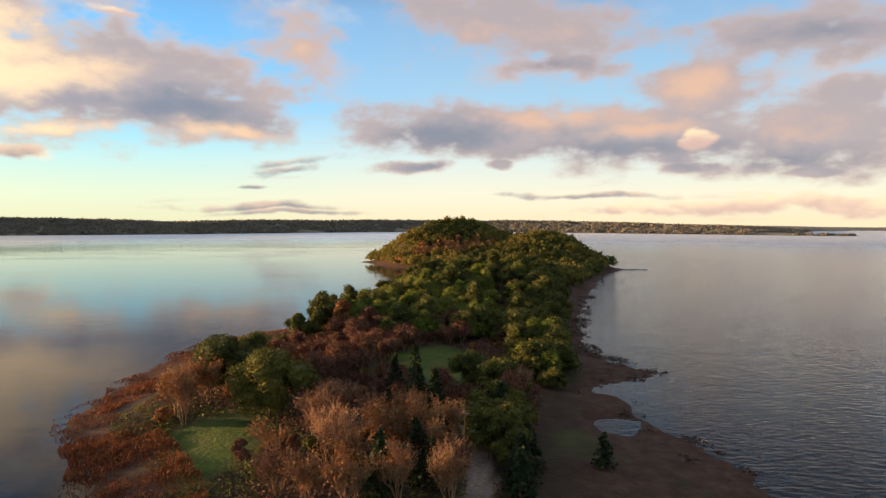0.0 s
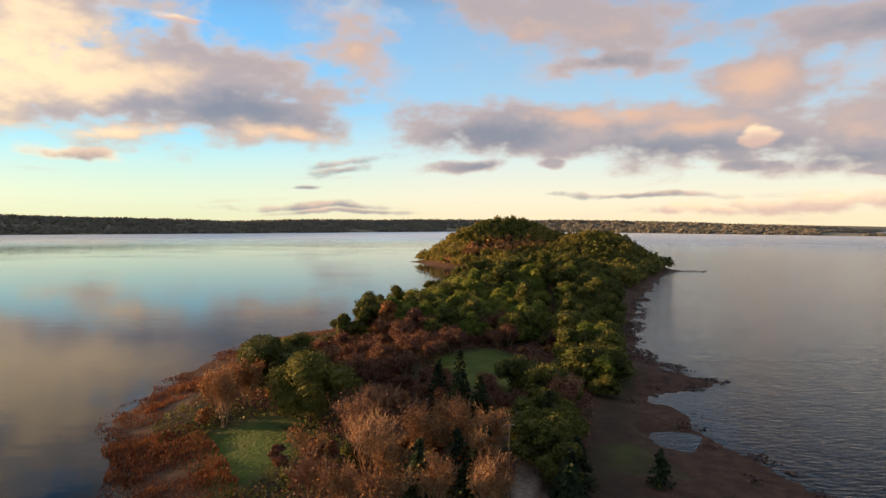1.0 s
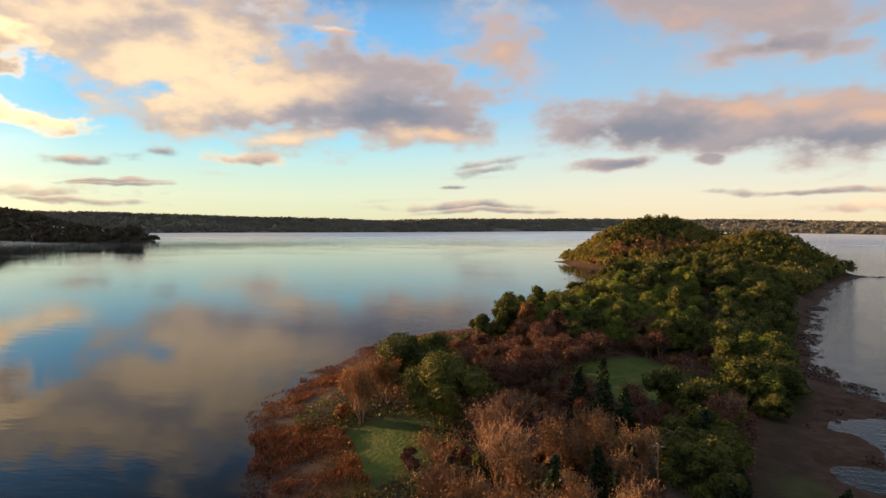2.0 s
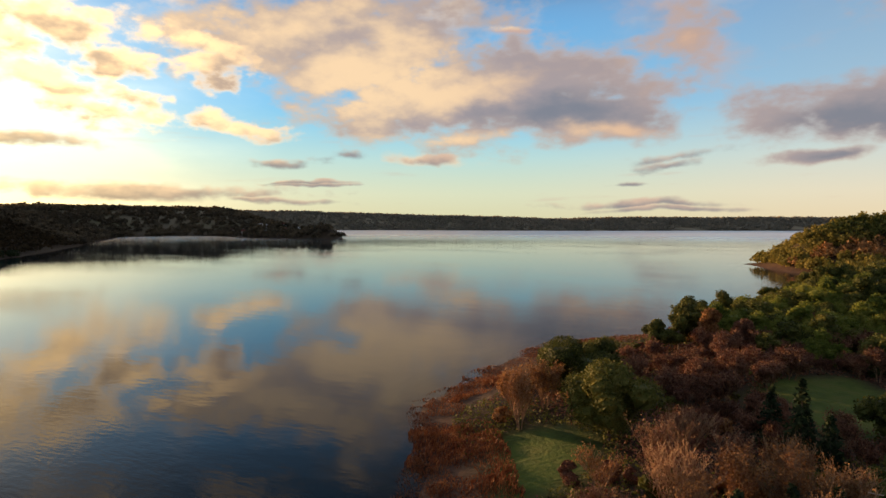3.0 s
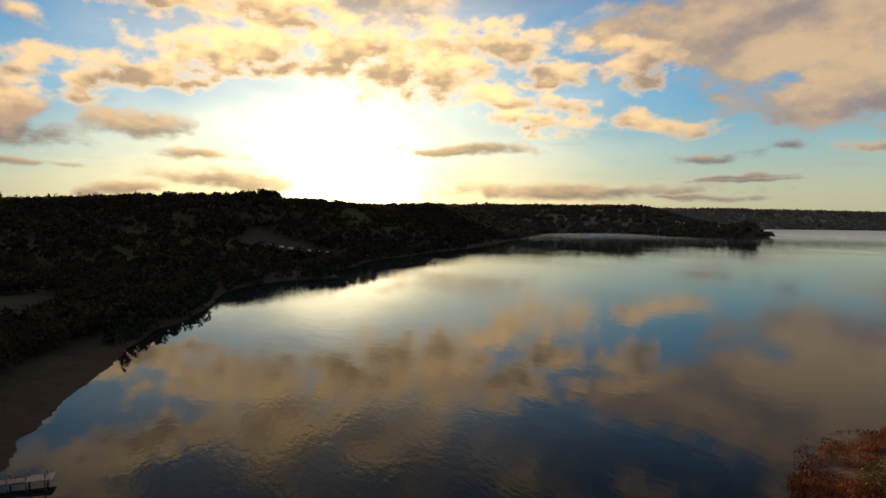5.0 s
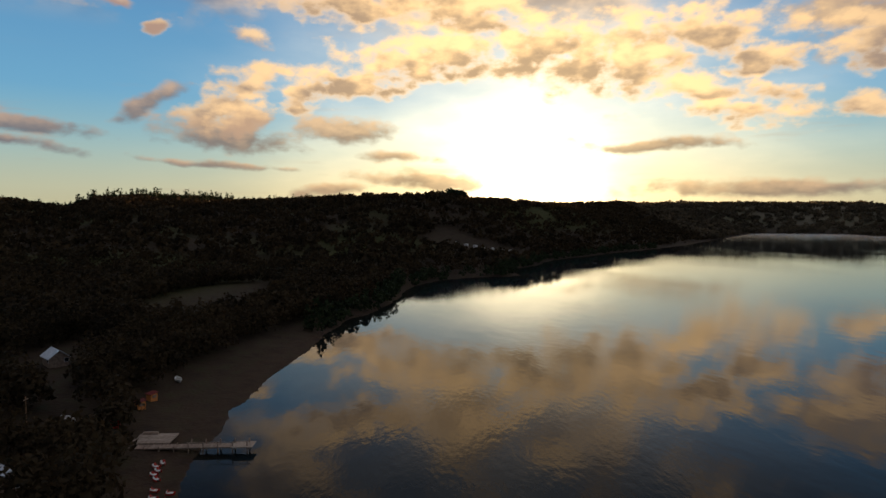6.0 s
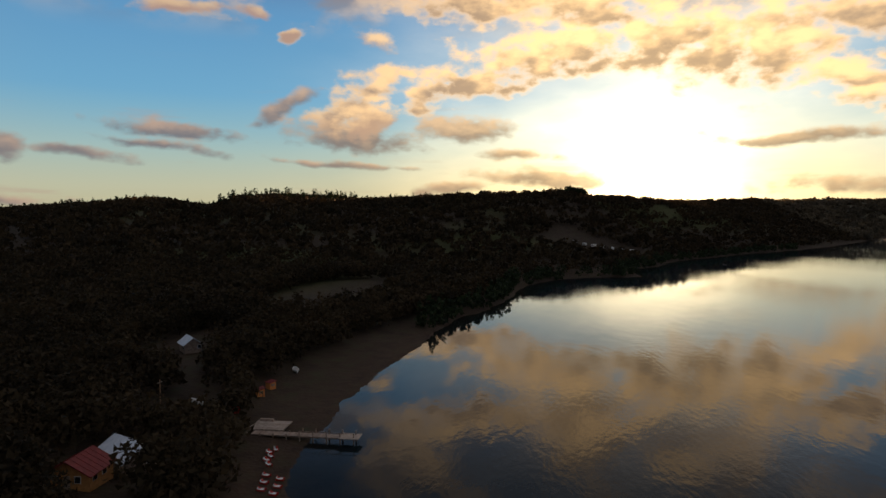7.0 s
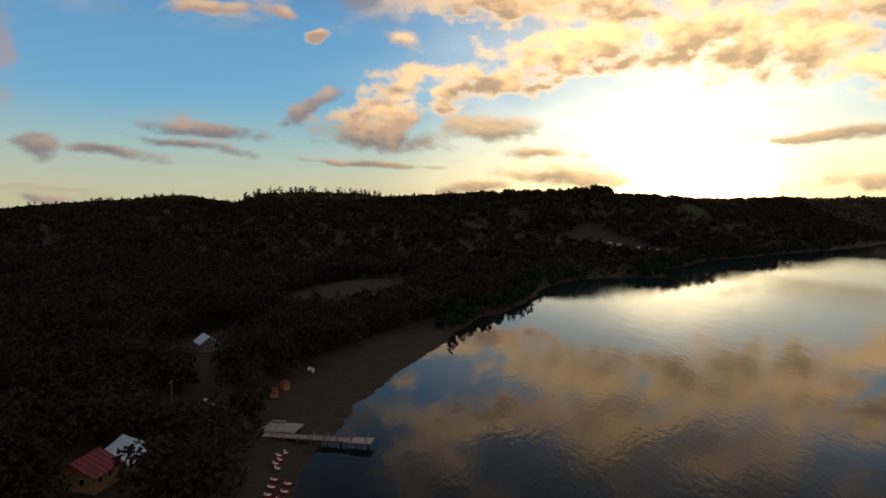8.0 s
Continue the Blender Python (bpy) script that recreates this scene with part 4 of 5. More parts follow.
def wood(name, label, xs, ys, heights, widths, quads, size, mat, seed):
    """Many distant crowns as one mass of leaf sprays."""
    r = np.random.default_rng(seed)
    n = len(xs)
    z = land_height(xs, ys)[0]
    k = np.repeat(np.arange(n), quads)
    d = r.normal(0, 1, (n * quads, 3))
    d[:, 2] = np.abs(d[:, 2]) * 1.1 - 0.25
    d /= np.linalg.norm(d, axis=1, keepdims=True)
    wob = r.uniform(0.7, 1.15, (n * quads, 1))
    c = np.stack([xs[k], ys[k], z[k] + heights[k] * 0.42], 1) + d * wob * np.stack([widths[k] * 0.5, widths[k] * 0.5, heights[k] * 0.55], 1)
    q, f = leaf_sprays(r, c, d, 1.0)
    q = c.repeat(3, 0) + (q - c.repeat(3, 0)) * (widths[k] * size).repeat(3)[:, None]
    me = bpy.data.meshes.new(name)
    me.vertices.add(len(q))
    me.vertices.foreach_set("co", q.ravel())
    me.loops.add(f.size)
    me.loops.foreach_set("vertex_index", f.ravel().astype(np.int32))
    me.polygons.add(len(f))
    me.polygons.foreach_set("loop_start", np.arange(0, f.size, 3, dtype=np.int32))
    me.update(calc_edges=True)
    me.materials.append(mat)
    return tagged(new(name, me), label, "trees", kind="stuff")


def scatter(n, x0, x1, y0, y1, seed, keep):
    r = np.random.default_rng(seed)
    x, y = r.uniform(x0, x1, n), r.uniform(y0, y1, n)
    d = inland(x, y)
    k = keep(x, y, d)
    return x[k], y[k], r


# the wooded end of the peninsula
x, y, r = scatter(5200, -90, 170, 360, 700, 5, lambda x, y, d: (d > 7) & ((np.abs(x - (12 + (y - 140) * 0.10)) > 2.8) | (y > 400)))
# the negative spot puts a shadowed hollow into the leaf colour as evergreen
tone = fractal(x, y, 60, 9, 3) * 0.7 + 1.4 * np.exp(-((x - 6) / 34) ** 2 - ((y - 572) / 20) ** 2) - 1.3 * np.exp(-((x - 10) / 20) ** 2 - ((y - 606) / 13) ** 2)
for sel, mat, label in ((tone < -0.35, M_EVERGREEN, "dense evergreen wood on the headland, one patch standing for shade"), ((tone >= -0.35) & (tone < 0.56), M_HEADLAND, "light green leafy wood on the headland"), (tone >= 0.56, M_AUTUMN, "orange autumn trees on the headland")):
    wood("headland_wood", label, x[sel], y[sel], r.uniform(5, 9.5, sel.sum()), r.uniform(4.5, 8, sel.sum()), 46, 0.15, mat, 6)

# the mainland's woods: thick above the beach and on the ridge, with fields between
def open_ground(x, y):
    """Clearings round the houses and fields on the slope."""
    near = (np.hypot((x + 151) / 24, (y + 54) / 12) < 1) | (np.hypot((x + 262) / 62, (y + 50) / 24) < 1) | (np.hypot(x + 82.0, y + 25.0) < 8.8) | (np.hypot(x + 76, y + 26.5) < 6.0)
    t = np.clip(((x + 80) * 0.79 + (y + 27) * 0.61), 0, 30)
    near |= np.hypot(x + 80 - t * 0.79, y + 27 - t * 0.61) < 3.0
    t = np.clip(((x + 151) * 0.84 + (y + 55) * 0.54), 0, 54)
    near |= np.hypot(x + 151 - t * 0.84, y + 55 - t * 0.54) < 5.5 - t * 0.03
    near |= (np.abs(x + 102.9) < 3.0) & (y > -36) & (y < -8)
    near |= (np.hypot((x + 585) / 40, (y - 92) / 50) < 1) | (np.hypot((x + 111) / 8, (y + 29) / 7) < 1)
    return near


def mainland(x, y, d):
    r0 = np.hypot(x, y - 34)
    az = np.degrees(np.arctan2(-x, y - 34))
    beach = np.interp(-x, [60, 100, 125, 150, 180, 240, 300], [8, 10.5, 21, 23, 20, 12, 12])
    low = np.interp(r0, [260, 420, 640, 900], [0, 9, 12, 10])
    bare_top = (az > 88) & (az < 95) & (r0 > 880)
    return ((y < 60) | (x < -200)) & (d > np.maximum(beach, low)) & (np.hypot(x + 2, y - 34) > 82) & (r0 < 1500) & ~open_ground(x, y) & ((fractal(x, y, 170, 41, 3) < np.where(az > 98, 2.0, 1.1)) | (r0 < 300)) & ~bare_top


x, y, r = scatter(48000, -1500, -50, -900, 760, 15, mainland)
dist = np.hypot(x, y - 34)
sel = (dist < 420)
xa, ya, ra = scatter(7000, -330, -55, -260, 20, 18, mainland)
xa, ya = np.concatenate([x[sel], xa]), np.concatenate([y[sel], ya])
k = np.hypot(xa, ya - 34) < 215
wood("lakeside_wood", "wood just above the beach, leaf colour darkened for shade", xa[k], ya[k], ra.uniform(4, 9.5, k.sum()), ra.uniform(4, 7.5, k.sum()), 130, 0.075, M_MAINWOOD, 16)
k = ~k
wood("lakeside_wood", "wood on the slope above the beach, leaf colour darkened for shade", xa[k], ya[k], ra.uniform(4, 9.5, k.sum()), ra.uniform(4, 7.5, k.sum()), 46, 0.13, M_MAINWOOD, 17)
sel = ~sel & (r.uniform(0, 1, len(x)) < 0.5)
wood("ridge_wood", "wood covering the ridge, leaf colour darkened for shade", x[sel], y[sel], r.uniform(4, 10, sel.sum()), r.uniform(6, 10, sel.sum()), 26, 0.2, M_MAINWOOD, 17)
# the clump on the bare crest, and spires on the crest beyond
ax = np.radians(r.normal(85.6, 0.42, 26))
rx = r.uniform(915, 940, 26)
wood("crest_clump", "round clump of trees on the bare crest", -np.sin(ax) * rx, 34 + np.cos(ax) * rx, r.uniform(13, 16.5, 26), r.uniform(7, 10, 26), 90, 0.16, M_DARKLEAF, 19)
ax = np.radians(np.concatenate([r.uniform(105, 117, 90), r.uniform(99, 134, 110)]))
rx = r.uniform(900, 960, 200)
wood("crest_spires", "narrow conifers along the crest", -np.sin(ax) * rx, 34 + np.cos(ax) * rx, np.concatenate([r.uniform(12, 20, 90), r.uniform(8, 14, 110)]), r.uniform(3, 6, 200), 40, 0.22, M_DARKLEAF, 20)
# spiky trees along the mainland's waterline
x, y, r = scatter(9000, -760, -205, -5, 330, 25, lambda x, y, d: (d > 0.5) & (d < 13))
x, y = x[:1000], y[:1000]
wood("shore_trees", "narrow dark trees along the waterline", x, y, r.uniform(2.5, 8, len(x)), r.uniform(2, 4.5, len(x)), 40, 0.2, M_DARKLEAF, 26)
# far shores
x, y, r = scatter(60000, -2400, 1600, 500, 3300, 35, lambda x, y, d: (d > 3) & (d < 420) & (np.hypot(x, y - 34) > 1000) & (fractal(x, y, 240, 47, 3) < np.where(x < -600, 1.2, 0.55)))
x, y = x[:11500], y[:11500]
tall = r.uniform(5, 11, len(x)) * np.interp(x / (y + 1), [0.2, 0.5], [1, 0.35])
broad = r.uniform(9, 18, len(x))
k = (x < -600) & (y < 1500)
wood("village_wood", "dark woods behind the village across the water, slightly paled for haze", x[k], y[k], tall[k], broad[k], 22, 0.24, M_MIDWOOD_HAZE, 37)
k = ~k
wood("far_wood", "distant woods on the far shore, coloured pale for haze", x[k], y[k], tall[k], broad[k], 18, 0.28, M_FARWOOD_HAZE, 36)


def reeds():
    """Dry reed beds along the sheltered shore."""
    r = np.random.default_rng(91)
    x, y = r.uniform(-90, -20, 300000), r.uniform(60, 270, 300000)
    d = inland(x, y) + fractal(x, y, 11, 55, 3) * 2
    thick = fractal(x, y, 7, 58, 2)
    k = (d > -2.5) & (d < 9 + 5 * (y < 120)) & (thick > -0.7) & (r.uniform(0, 1, len(x)) < np.where(y > 140, 0.4, 0.6) * (0.55 + 0.45 * (thick > -0.1)))
    x, y, thick = x[k][:70000], y[k][:70000], thick[k][:70000]
    z = np.maximum(land_height(x, y)[0], -0.2)
    n = len(x)
    h = (0.45 + 0.8 * np.clip(thick + 0.2, 0, 1)) * r.uniform(0.7, 1.2, n) * np.where(y > 150, 0.6, 1.0)
    a = r.uniform(0, 2 * math.pi, n)
    w = 0.07
    lean = r.normal(0, 0.3, (n, 2)) + (0.25, -0.1)
    base = np.stack([x, y, z - 0.05], 1)
    side = np.stack([np.cos(a) * w, np.sin(a) * w, np.zeros(n)], 1)
    top = base + np.stack([lean[:, 0] * h, lean[:, 1] * h, h], 1)
    mid = base + np.stack([lean[:, 0] * h * 0.3, lean[:, 1] * h * 0.3, h * 0.6], 1)
    v = np.stack([base - side * 0.5, base + side * 0.5, mid + side, top, mid - side], 1).reshape(-1, 3)
    f = np.arange(5 * n).reshape(-1, 5)
    ob = mesh_object("reeds", v, f, M_REED)
    tagged(ob, "rust-coloured dry reeds along the marshy shore", "reeds", kind="stuff")


reeds()


def brush():
    """Low brown and green undergrowth that covers the floor of the groves."""
    r = np.random.default_rng(131)
    x, y = r.uniform(-64, 75, 260000), r.uniform(82, 345, 260000)
    d = inland(x, y)
    on_track = np.abs(x - (17.5 + (y - 95) * 0.20)) < 4.0
    lawn = (np.hypot((x + 41) / 10, (y - 106) / 17) < 1) | (np.hypot((x + 2) / 12, (y - 168) / 22) < 1) | (np.abs(x - np.interp(y, [60, 89, 103, 119, 141], [4, 5.2, 6.4, 4.6, 9])) < 1.9) & (y < 141)
    east = (x > 20 + (y - 100) * 0.10) & (y < 150)
    k = (d > 6) & ~lawn & ~on_track & ~east & (fractal(x, y, 16, 71, 3) > -0.35) & (x < 34 + (y - 150) * 0.16)
    x, y = x[k][:75000], y[k][:75000]
    z = land_height(x, y)[0]
    h = r.uniform(0.05, 1.1, len(x)) * (0.6 + 0.5 * fractal(x, y, 9, 73, 2))
    c = np.stack([x, y, z + np.clip(h, 0.05, 2)], 1)
    nor = np.tile((0.0, 0.0, 0.8), (len(x), 1))
    tone = fractal(x, y, 20, 75, 3) + r.normal(0, 0.3, len(x))
    for sel, mat, label in ((tone < 0.25, M_RUST, "rust-brown undergrowth between the trees"), (tone >= 0.25, M_EVERGREEN, "dark green undergrowth between the trees")):
        q, f = leaf_sprays(r, c[sel], nor[sel], 0.24)
        tagged(mesh_object("undergrowth", q, f, mat), label, "undergrowth", kind="stuff")


brush()


def weed():
    """Dark weed and driftwood washed up on the windward mud."""
    r = np.random.default_rng(151)
    x, y = r.uniform(26, 90, 120000), r.uniform(95, 340, 120000)
    d = inland(x, y) + 2.5 * fractal(x, y, 8, 83, 3)
    k = (d > -4) & (d < 3.5) & (fractal(x, y, 5, 85, 3) > 0.1)
    x, y = x[k][:14000], y[k][:14000]
    z = np.maximum(land_height(x, y)[0], -0.03)
    c = np.stack([x, y, z + r.uniform(0.02, 0.18, len(x))], 1)
    q, f = leaf_sprays(r, c, np.tile((0.0, 0.0, 1.6), (len(x), 1)), 0.34, 0.5)
    tagged(mesh_object("washed_up_weed", q, f, M_WEED), "dark red-brown weed and driftwood along the waterline", "weed", kind="stuff")


weed()

# ---------------------------------------------------------------- beach, houses and boats
def box(bm, x0, x1, y0, y1, z0, z1, bevel=0.0):
    r = bmesh.ops.create_cube(bm, size=1.0)
    bmesh.ops.scale(bm, vec=(x1 - x0, y1 - y0, z1 - z0), verts=r["verts"])
    bmesh.ops.translate(bm, vec=((x0 + x1) / 2, (y0 + y1) / 2, (z0 + z1) / 2), verts=r["verts"])
    if bevel:
        edges = list({e for v in r["verts"] for e in v.link_edges})
        bmesh.ops.bevel(bm, geom=edges, offset=bevel, segments=1, affect="EDGES")


def shrink(ob, s):
    ob.scale = (s, s, s)
    return ob


def box_part(name, b, mat, parent, label="", bevel=0.02):
    bm = bmesh.new()
    box(bm, *b, bevel)
    return part(name, bm, mat, parent, label)


def slab(bm, corners, thick):
    """A flat sheet through four corners with thickness."""
    a = [bm.verts.new(c) for c in corners]
    b = [bm.verts.new((c[0], c[1], c[2] - thick)) for c in corners]
    bm.faces.new(a)
    bm.faces.new(b[::-1])
    for i in range(4):
        j = (i + 1) % 4
        bm.faces.new((a[j], a[i], b[i], b[j]))
    bmesh.ops.recalc_face_normals(bm, faces=bm.faces)


def gable_house(name, at, turn, length, width, eaves, rise, wall_mat, roof_mat, label, windows, chimney=False, category="house"):
    """A small timber house: walls with gables, two roof sheets with battens, windows, a door."""
    t = thing(name, at, label, category, turn=turn)
    bm = bmesh.new()
    hl, hw = length / 2, width / 2
    prof = [(-hw, -0.6), (hw, -0.6), (hw, eaves), (0, eaves + rise), (-hw, eaves)]
    ends = [[bm.verts.new((sx, py, pz)) for py, pz in prof] for sx in (-hl, hl)]
    bm.faces.new(ends[0])
    bm.faces.new(ends[1][::-1])
    for i in range(5):
        j = (i + 1) % 5
        bm.faces.new((ends[0][i], ends[0][j], ends[1][j], ends[1][i]))
    bmesh.ops.recalc_face_normals(bm, faces=bm.faces)
    part("wall", bm, wall_mat, t)
    o = 0.45
    drop = rise / hw * o
    for s in (-1, 1):
        bm = bmesh.new()
        slab(bm, [(-hl - o, s * (hw + o), eaves - drop + 0.12), (hl + o, s * (hw + o), eaves - drop + 0.12), (hl + o, 0, eaves + rise + 0.12), (-hl - o, 0, eaves + rise + 0.12)], 0.1)
        roof = part("roof", bm, roof_mat, t)
        n = int(length / 0.9)
        for k in range(n + 1):
            xk = -hl - o + 0.05 + (length + 2 * o - 0.1) * k / n
            bm = bmesh.new()
            slab(bm, [(xk - 0.03, s * (hw + o), eaves - drop + 0.17), (xk + 0.03, s * (hw + o), eaves - drop + 0.17), (xk + 0.03, 0.02 * s, eaves + rise + 0.17), (xk - 0.03, 0.02 * s, eaves + rise + 0.17)], 0.045)
            part("roof_seam", bm, roof_mat, roof)
    for side, u, w, h, zc in windows:
        thing_window(t, side, u, w, h, zc, hl, hw)
    if chimney:
        box_part("chimney", (hl * 0.4, hl * 0.4 + 0.5, 0.4, 0.9, eaves, eaves + rise + 0.9), M_ROCK, t)
    box_part("door", (hl + 0.0, hl + 0.06, -0.45, 0.45, 0.0, 2.0), M_TIMBER, t, "plank door")
    return t


def thing_window(house, side, u, w, h, zc, hl, hw):
    """A window set in a wall: side is 'x' (gable end) or 'y' (long side)."""
    bm = bmesh.new()
    if side == "y":
        box(bm, u - w / 2, u + w / 2, hw - 0.02, hw + 0.05, zc - h / 2, zc + h / 2, 0.01)
        frame_box = (u - w / 2 + 0.07, u + w / 2 - 0.07, hw + 0.03, hw + 0.07, zc - h / 2 + 0.07, zc + h / 2 - 0.07)
    elif side == "-y":
        box(bm, u - w / 2, u + w / 2, -hw - 0.05, -hw + 0.02, zc - h / 2, zc + h / 2, 0.01)
        frame_box = (u - w / 2 + 0.07, u + w / 2 - 0.07, -hw - 0.07, -hw - 0.03, zc - h / 2 + 0.07, zc + h / 2 - 0.07)
    else:
        box(bm, hl - 0.02, hl + 0.05, u - w / 2, u + w / 2, zc - h / 2, zc + h / 2, 0.01)
        frame_box = (hl + 0.03, hl + 0.07, u - w / 2 + 0.07, u + w / 2 - 0.07, zc - h / 2 + 0.07, zc + h / 2 - 0.07)
    win = part("window", bm, M_WHITE, house, "white window frame")
    box_part("pane", frame_box, M_DARK, win, "dark pane", 0.0)
    return win


gz = ground_z
gable_house("lake_house", (-84.1, -25.6, gz(-84.1, -25.6)), 57, 8.4, 5.0, 2.2, 1.5, M_TIMBER, M_WHITEROOF, "timber house with a pale zinc sheet roof", [("x", 1.2, 0.9, 1.0, 1.6), ("y", -2, 1.2, 1.0, 1.6), ("y", 2, 1.2, 1.0, 1.6), ("-y", 2.4, 1.2, 1.0, 1.6), ("-y", -2.4, 1.2, 1.0, 1.6)])
gable_house("lake_house", (-76.4, -27.6, gz(-76.4, -27.6)), 4, 5.4, 6.2, 2.2, 1.7, M_ORANGEWALL, M_REDROOF, "orange timber house with a red sheet roof", [("x", 1.5, 0.9, 1.0, 1.5), ("x", -1.5, 0.9, 1.0, 1.5), ("y", 1.5, 1.0, 0.9, 1.5), ("y", -0.6, 1.0, 0.9, 1.5), ("-y", -1.5, 1.2, 1.0, 1.5)], chimney=False)
gable_house("cabin", (-149.0, -52.0, gz(-149.0, -52.0)), 43, 5.6, 4.0, 2.3, 1.5, M_TIMBER, M_WHITEROOF, "small timber cabin with a pale zinc roof", [("x", 1.5, 1.0, 1.0, 1.5), ("y", 1.5, 1.2, 1.0, 1.5), ("-y", 1.5, 1.2, 1.0, 1.5)])


def jetty():
    t = thing("jetty", (-106, -10, 0), "weathered timber jetty with a wide platform on the beach", "jetty", turn=0)
    # platform on the sand
    box_part("platform", (-2.7, 2.0, -6.3, 0.4, 1.05, 1.25), M_PALEBOARD, t)
    for k in range(12):
        x0 = -2.7 + 4.7 * k / 12
        box_part("plank", (x0 + 0.02, x0 + 0.37, -6.35, 0.45, 1.254, 1.29), M_PALEBOARD, t, "", 0.0)
    # walkway over the water, and back towards the trees
    for k in range(42):
        y0 = -17.7 + 32.2 * k / 42
        box_part("plank", (2.1, 4.0, y0 + 0.02, y0 + 0.74, 1.0, 1.06), M_TIMBER, t, "", 0.0)
    for xb in (2.3, 3.8):
        box_part("beam", (xb - 0.08, xb + 0.08, -17.7, 14.5, 0.8, 0.99), M_TIMBER, t)
    for k in range(14):
        for xb in (2.2, 3.9):
            yb = -17.4 + 2.4 * k
            box_part("post", (xb - 0.09, xb + 0.09, yb - 0.09, yb + 0.09, -2.5 if yb > 2 else 0.0, 1.9 if yb > 3 else 1.3), M_TIMBER, t, "", 0.0)
    box_part("rail", (3.87, 3.95, 4.0, 14.2, 1.85, 1.92), M_TIMBER, t, "", 0.0)
    # wider head
    box_part("landing", (1.6, 4.5, 11.2, 14.8, 1.065, 1.16), M_PALEBOARD, t, "pale landing boards")
    box_part("bench", (-2.6, -2.1, -5.6, -3.0, 1.295, 1.72), M_TIMBER, t)


jetty()


def hull(bm, length, width, depth, rise=0.18):
    """An open boat hull with sheer, flare and thickness."""
    rows = []
    for i in range(9):
        s = i / 8
        w = width / 2 * (1 - abs(2 * s - 1) ** 2.6) + 0.03
        x = (s - 0.5) * length
        up = rise * (2 * s - 1) ** 2
        rows.append([bm.verts.new((x, yy * w, zz * depth + up * (zz > 0.3))) for yy, zz in ((1, 1), (0.8, 0.35), (0.3, 0), (-0.3, 0), (-0.8, 0.35), (-1, 1), (-0.9, 0.96), (-0.6, 0.35), (0, 0.22), (0.6, 0.35), (0.9, 0.96))])
    for a, b in zip(rows, rows[1:]):
        for i in range(11):
            j = (i + 1) % 11
            bm.faces.new((a[i], a[j], b[j], b[i]))
    for end in (rows[0], rows[-1]):
        bm.faces.new(end)
    bmesh.ops.recalc_face_normals(bm, faces=bm.faces)


def pedal_boat(at, turn):
    t = thing("pedal_boat", at, "red and white plastic pedal boat pulled up on the beach", "boat", "pedal boats on the beach", turn=turn)
    for s in (-0.5, 0.5):
        bm = bmesh.new()
        hull(bm, 2.2, 0.5, 0.42)
        bmesh.ops.translate(bm, vec=(0, s, 0), verts=bm.verts)
        part("float", bm, M_RED, t, "red float")
    box_part("deck", (-0.5, 0.7, -0.5, 0.5, 0.36, 0.48), M_WHITE, t, "white deck", 0.05)
    for s in (-0.34, 0.34):
        bm = bmesh.new()
        box(bm, -0.75, -0.2, s - 0.26, s + 0.26, 0.48, 0.62, 0.05)
        box(bm, -0.9, -0.74, s - 0.26, s + 0.26, 0.48, 1.05, 0.05)
        part("seat", bm, M_RED if s > 0 else M_WHITE, t)
    return shrink(t, 0.58)


first = pedal_boat((-97.0, -8.0, gz(-97.0, -8.0)), 25)
for k, (bx, by, bt) in enumerate(((-95.6, -8.5, 60), (-94.0, -7.6, 48), (-92.4, -7.6, 62), (-90.8, -6.6, 50), (-87.0, -5.4, 88), (-86.4, -3.0, 95), (-84.6, -4.7, 85), (-83.9, -2.4, 92), (-82.2, -4.1, 90), (-81.4, -2.0, 86))):
    copy_thing(first, pose(bx, by, gz(bx, by), 0, 0, bt))


def rowing_boat(at, turn, mat, label, category="boat"):
    t = thing("rowing_boat", at, label, category, turn=turn)
    bm = bmesh.new()
    hull(bm, 4.2, 1.5, 0.55, 0.22)
    part("hull", bm, mat, t)
    for x in (-0.9, 0.5):
        box_part("thwart", (x - 0.14, x + 0.14, -0.6, 0.6, 0.34, 0.39), M_TIMBER, t)


rowing_boat((-113, -30.6, gz(-113, -30.6) + 0.02), 60, M_WHITE, "white rowing boat lying on the grass")
rowing_boat((-512, 186, -0.12), 20, M_ROCK, "small dark boat moored off the shore")
rowing_boat((-143.6, -22, gz(-143.6, -22) + 0.02), 30, M_WHITE, "white rowing boat pulled up above the beach")


def beach_hut(at, turn, wall, label):
    t = thing("beach_hut", at, label, "hut", turn=turn)
    bm = bmesh.new()
    box(bm, -1.1, 1.1, -1.0, 1.0, -0.2, 1.9, 0.02)
    part("wall", bm, wall, t)
    bm = bmesh.new()
    slab(bm, [(-1.35, -1.25, 1.95), (1.35, -1.25, 1.95), (1.35, 1.25, 2.35), (-1.35, 1.25, 2.35)], 0.1)
    part("roof", bm, M_REDROOF, t)
    box_part("hatch", (1.08, 1.16, -0.6, 0.6, 0.9, 1.6), M_TIMBER, t)
    shrink(t, 0.75)


beach_hut((-123.1, -22.1, gz(-123.1, -22.1)), 40, M_ORANGE, "orange-painted wooden kiosk on the beach")
beach_hut((-128.8, -22.1, gz(-128.8, -22.1)), 55, M_ORANGE, "small orange kiosk with its hatch open")
beach_hut((-111.3, -21.6, gz(-111.3, -21.6)), 20, M_RED, "small red hut under the trees")


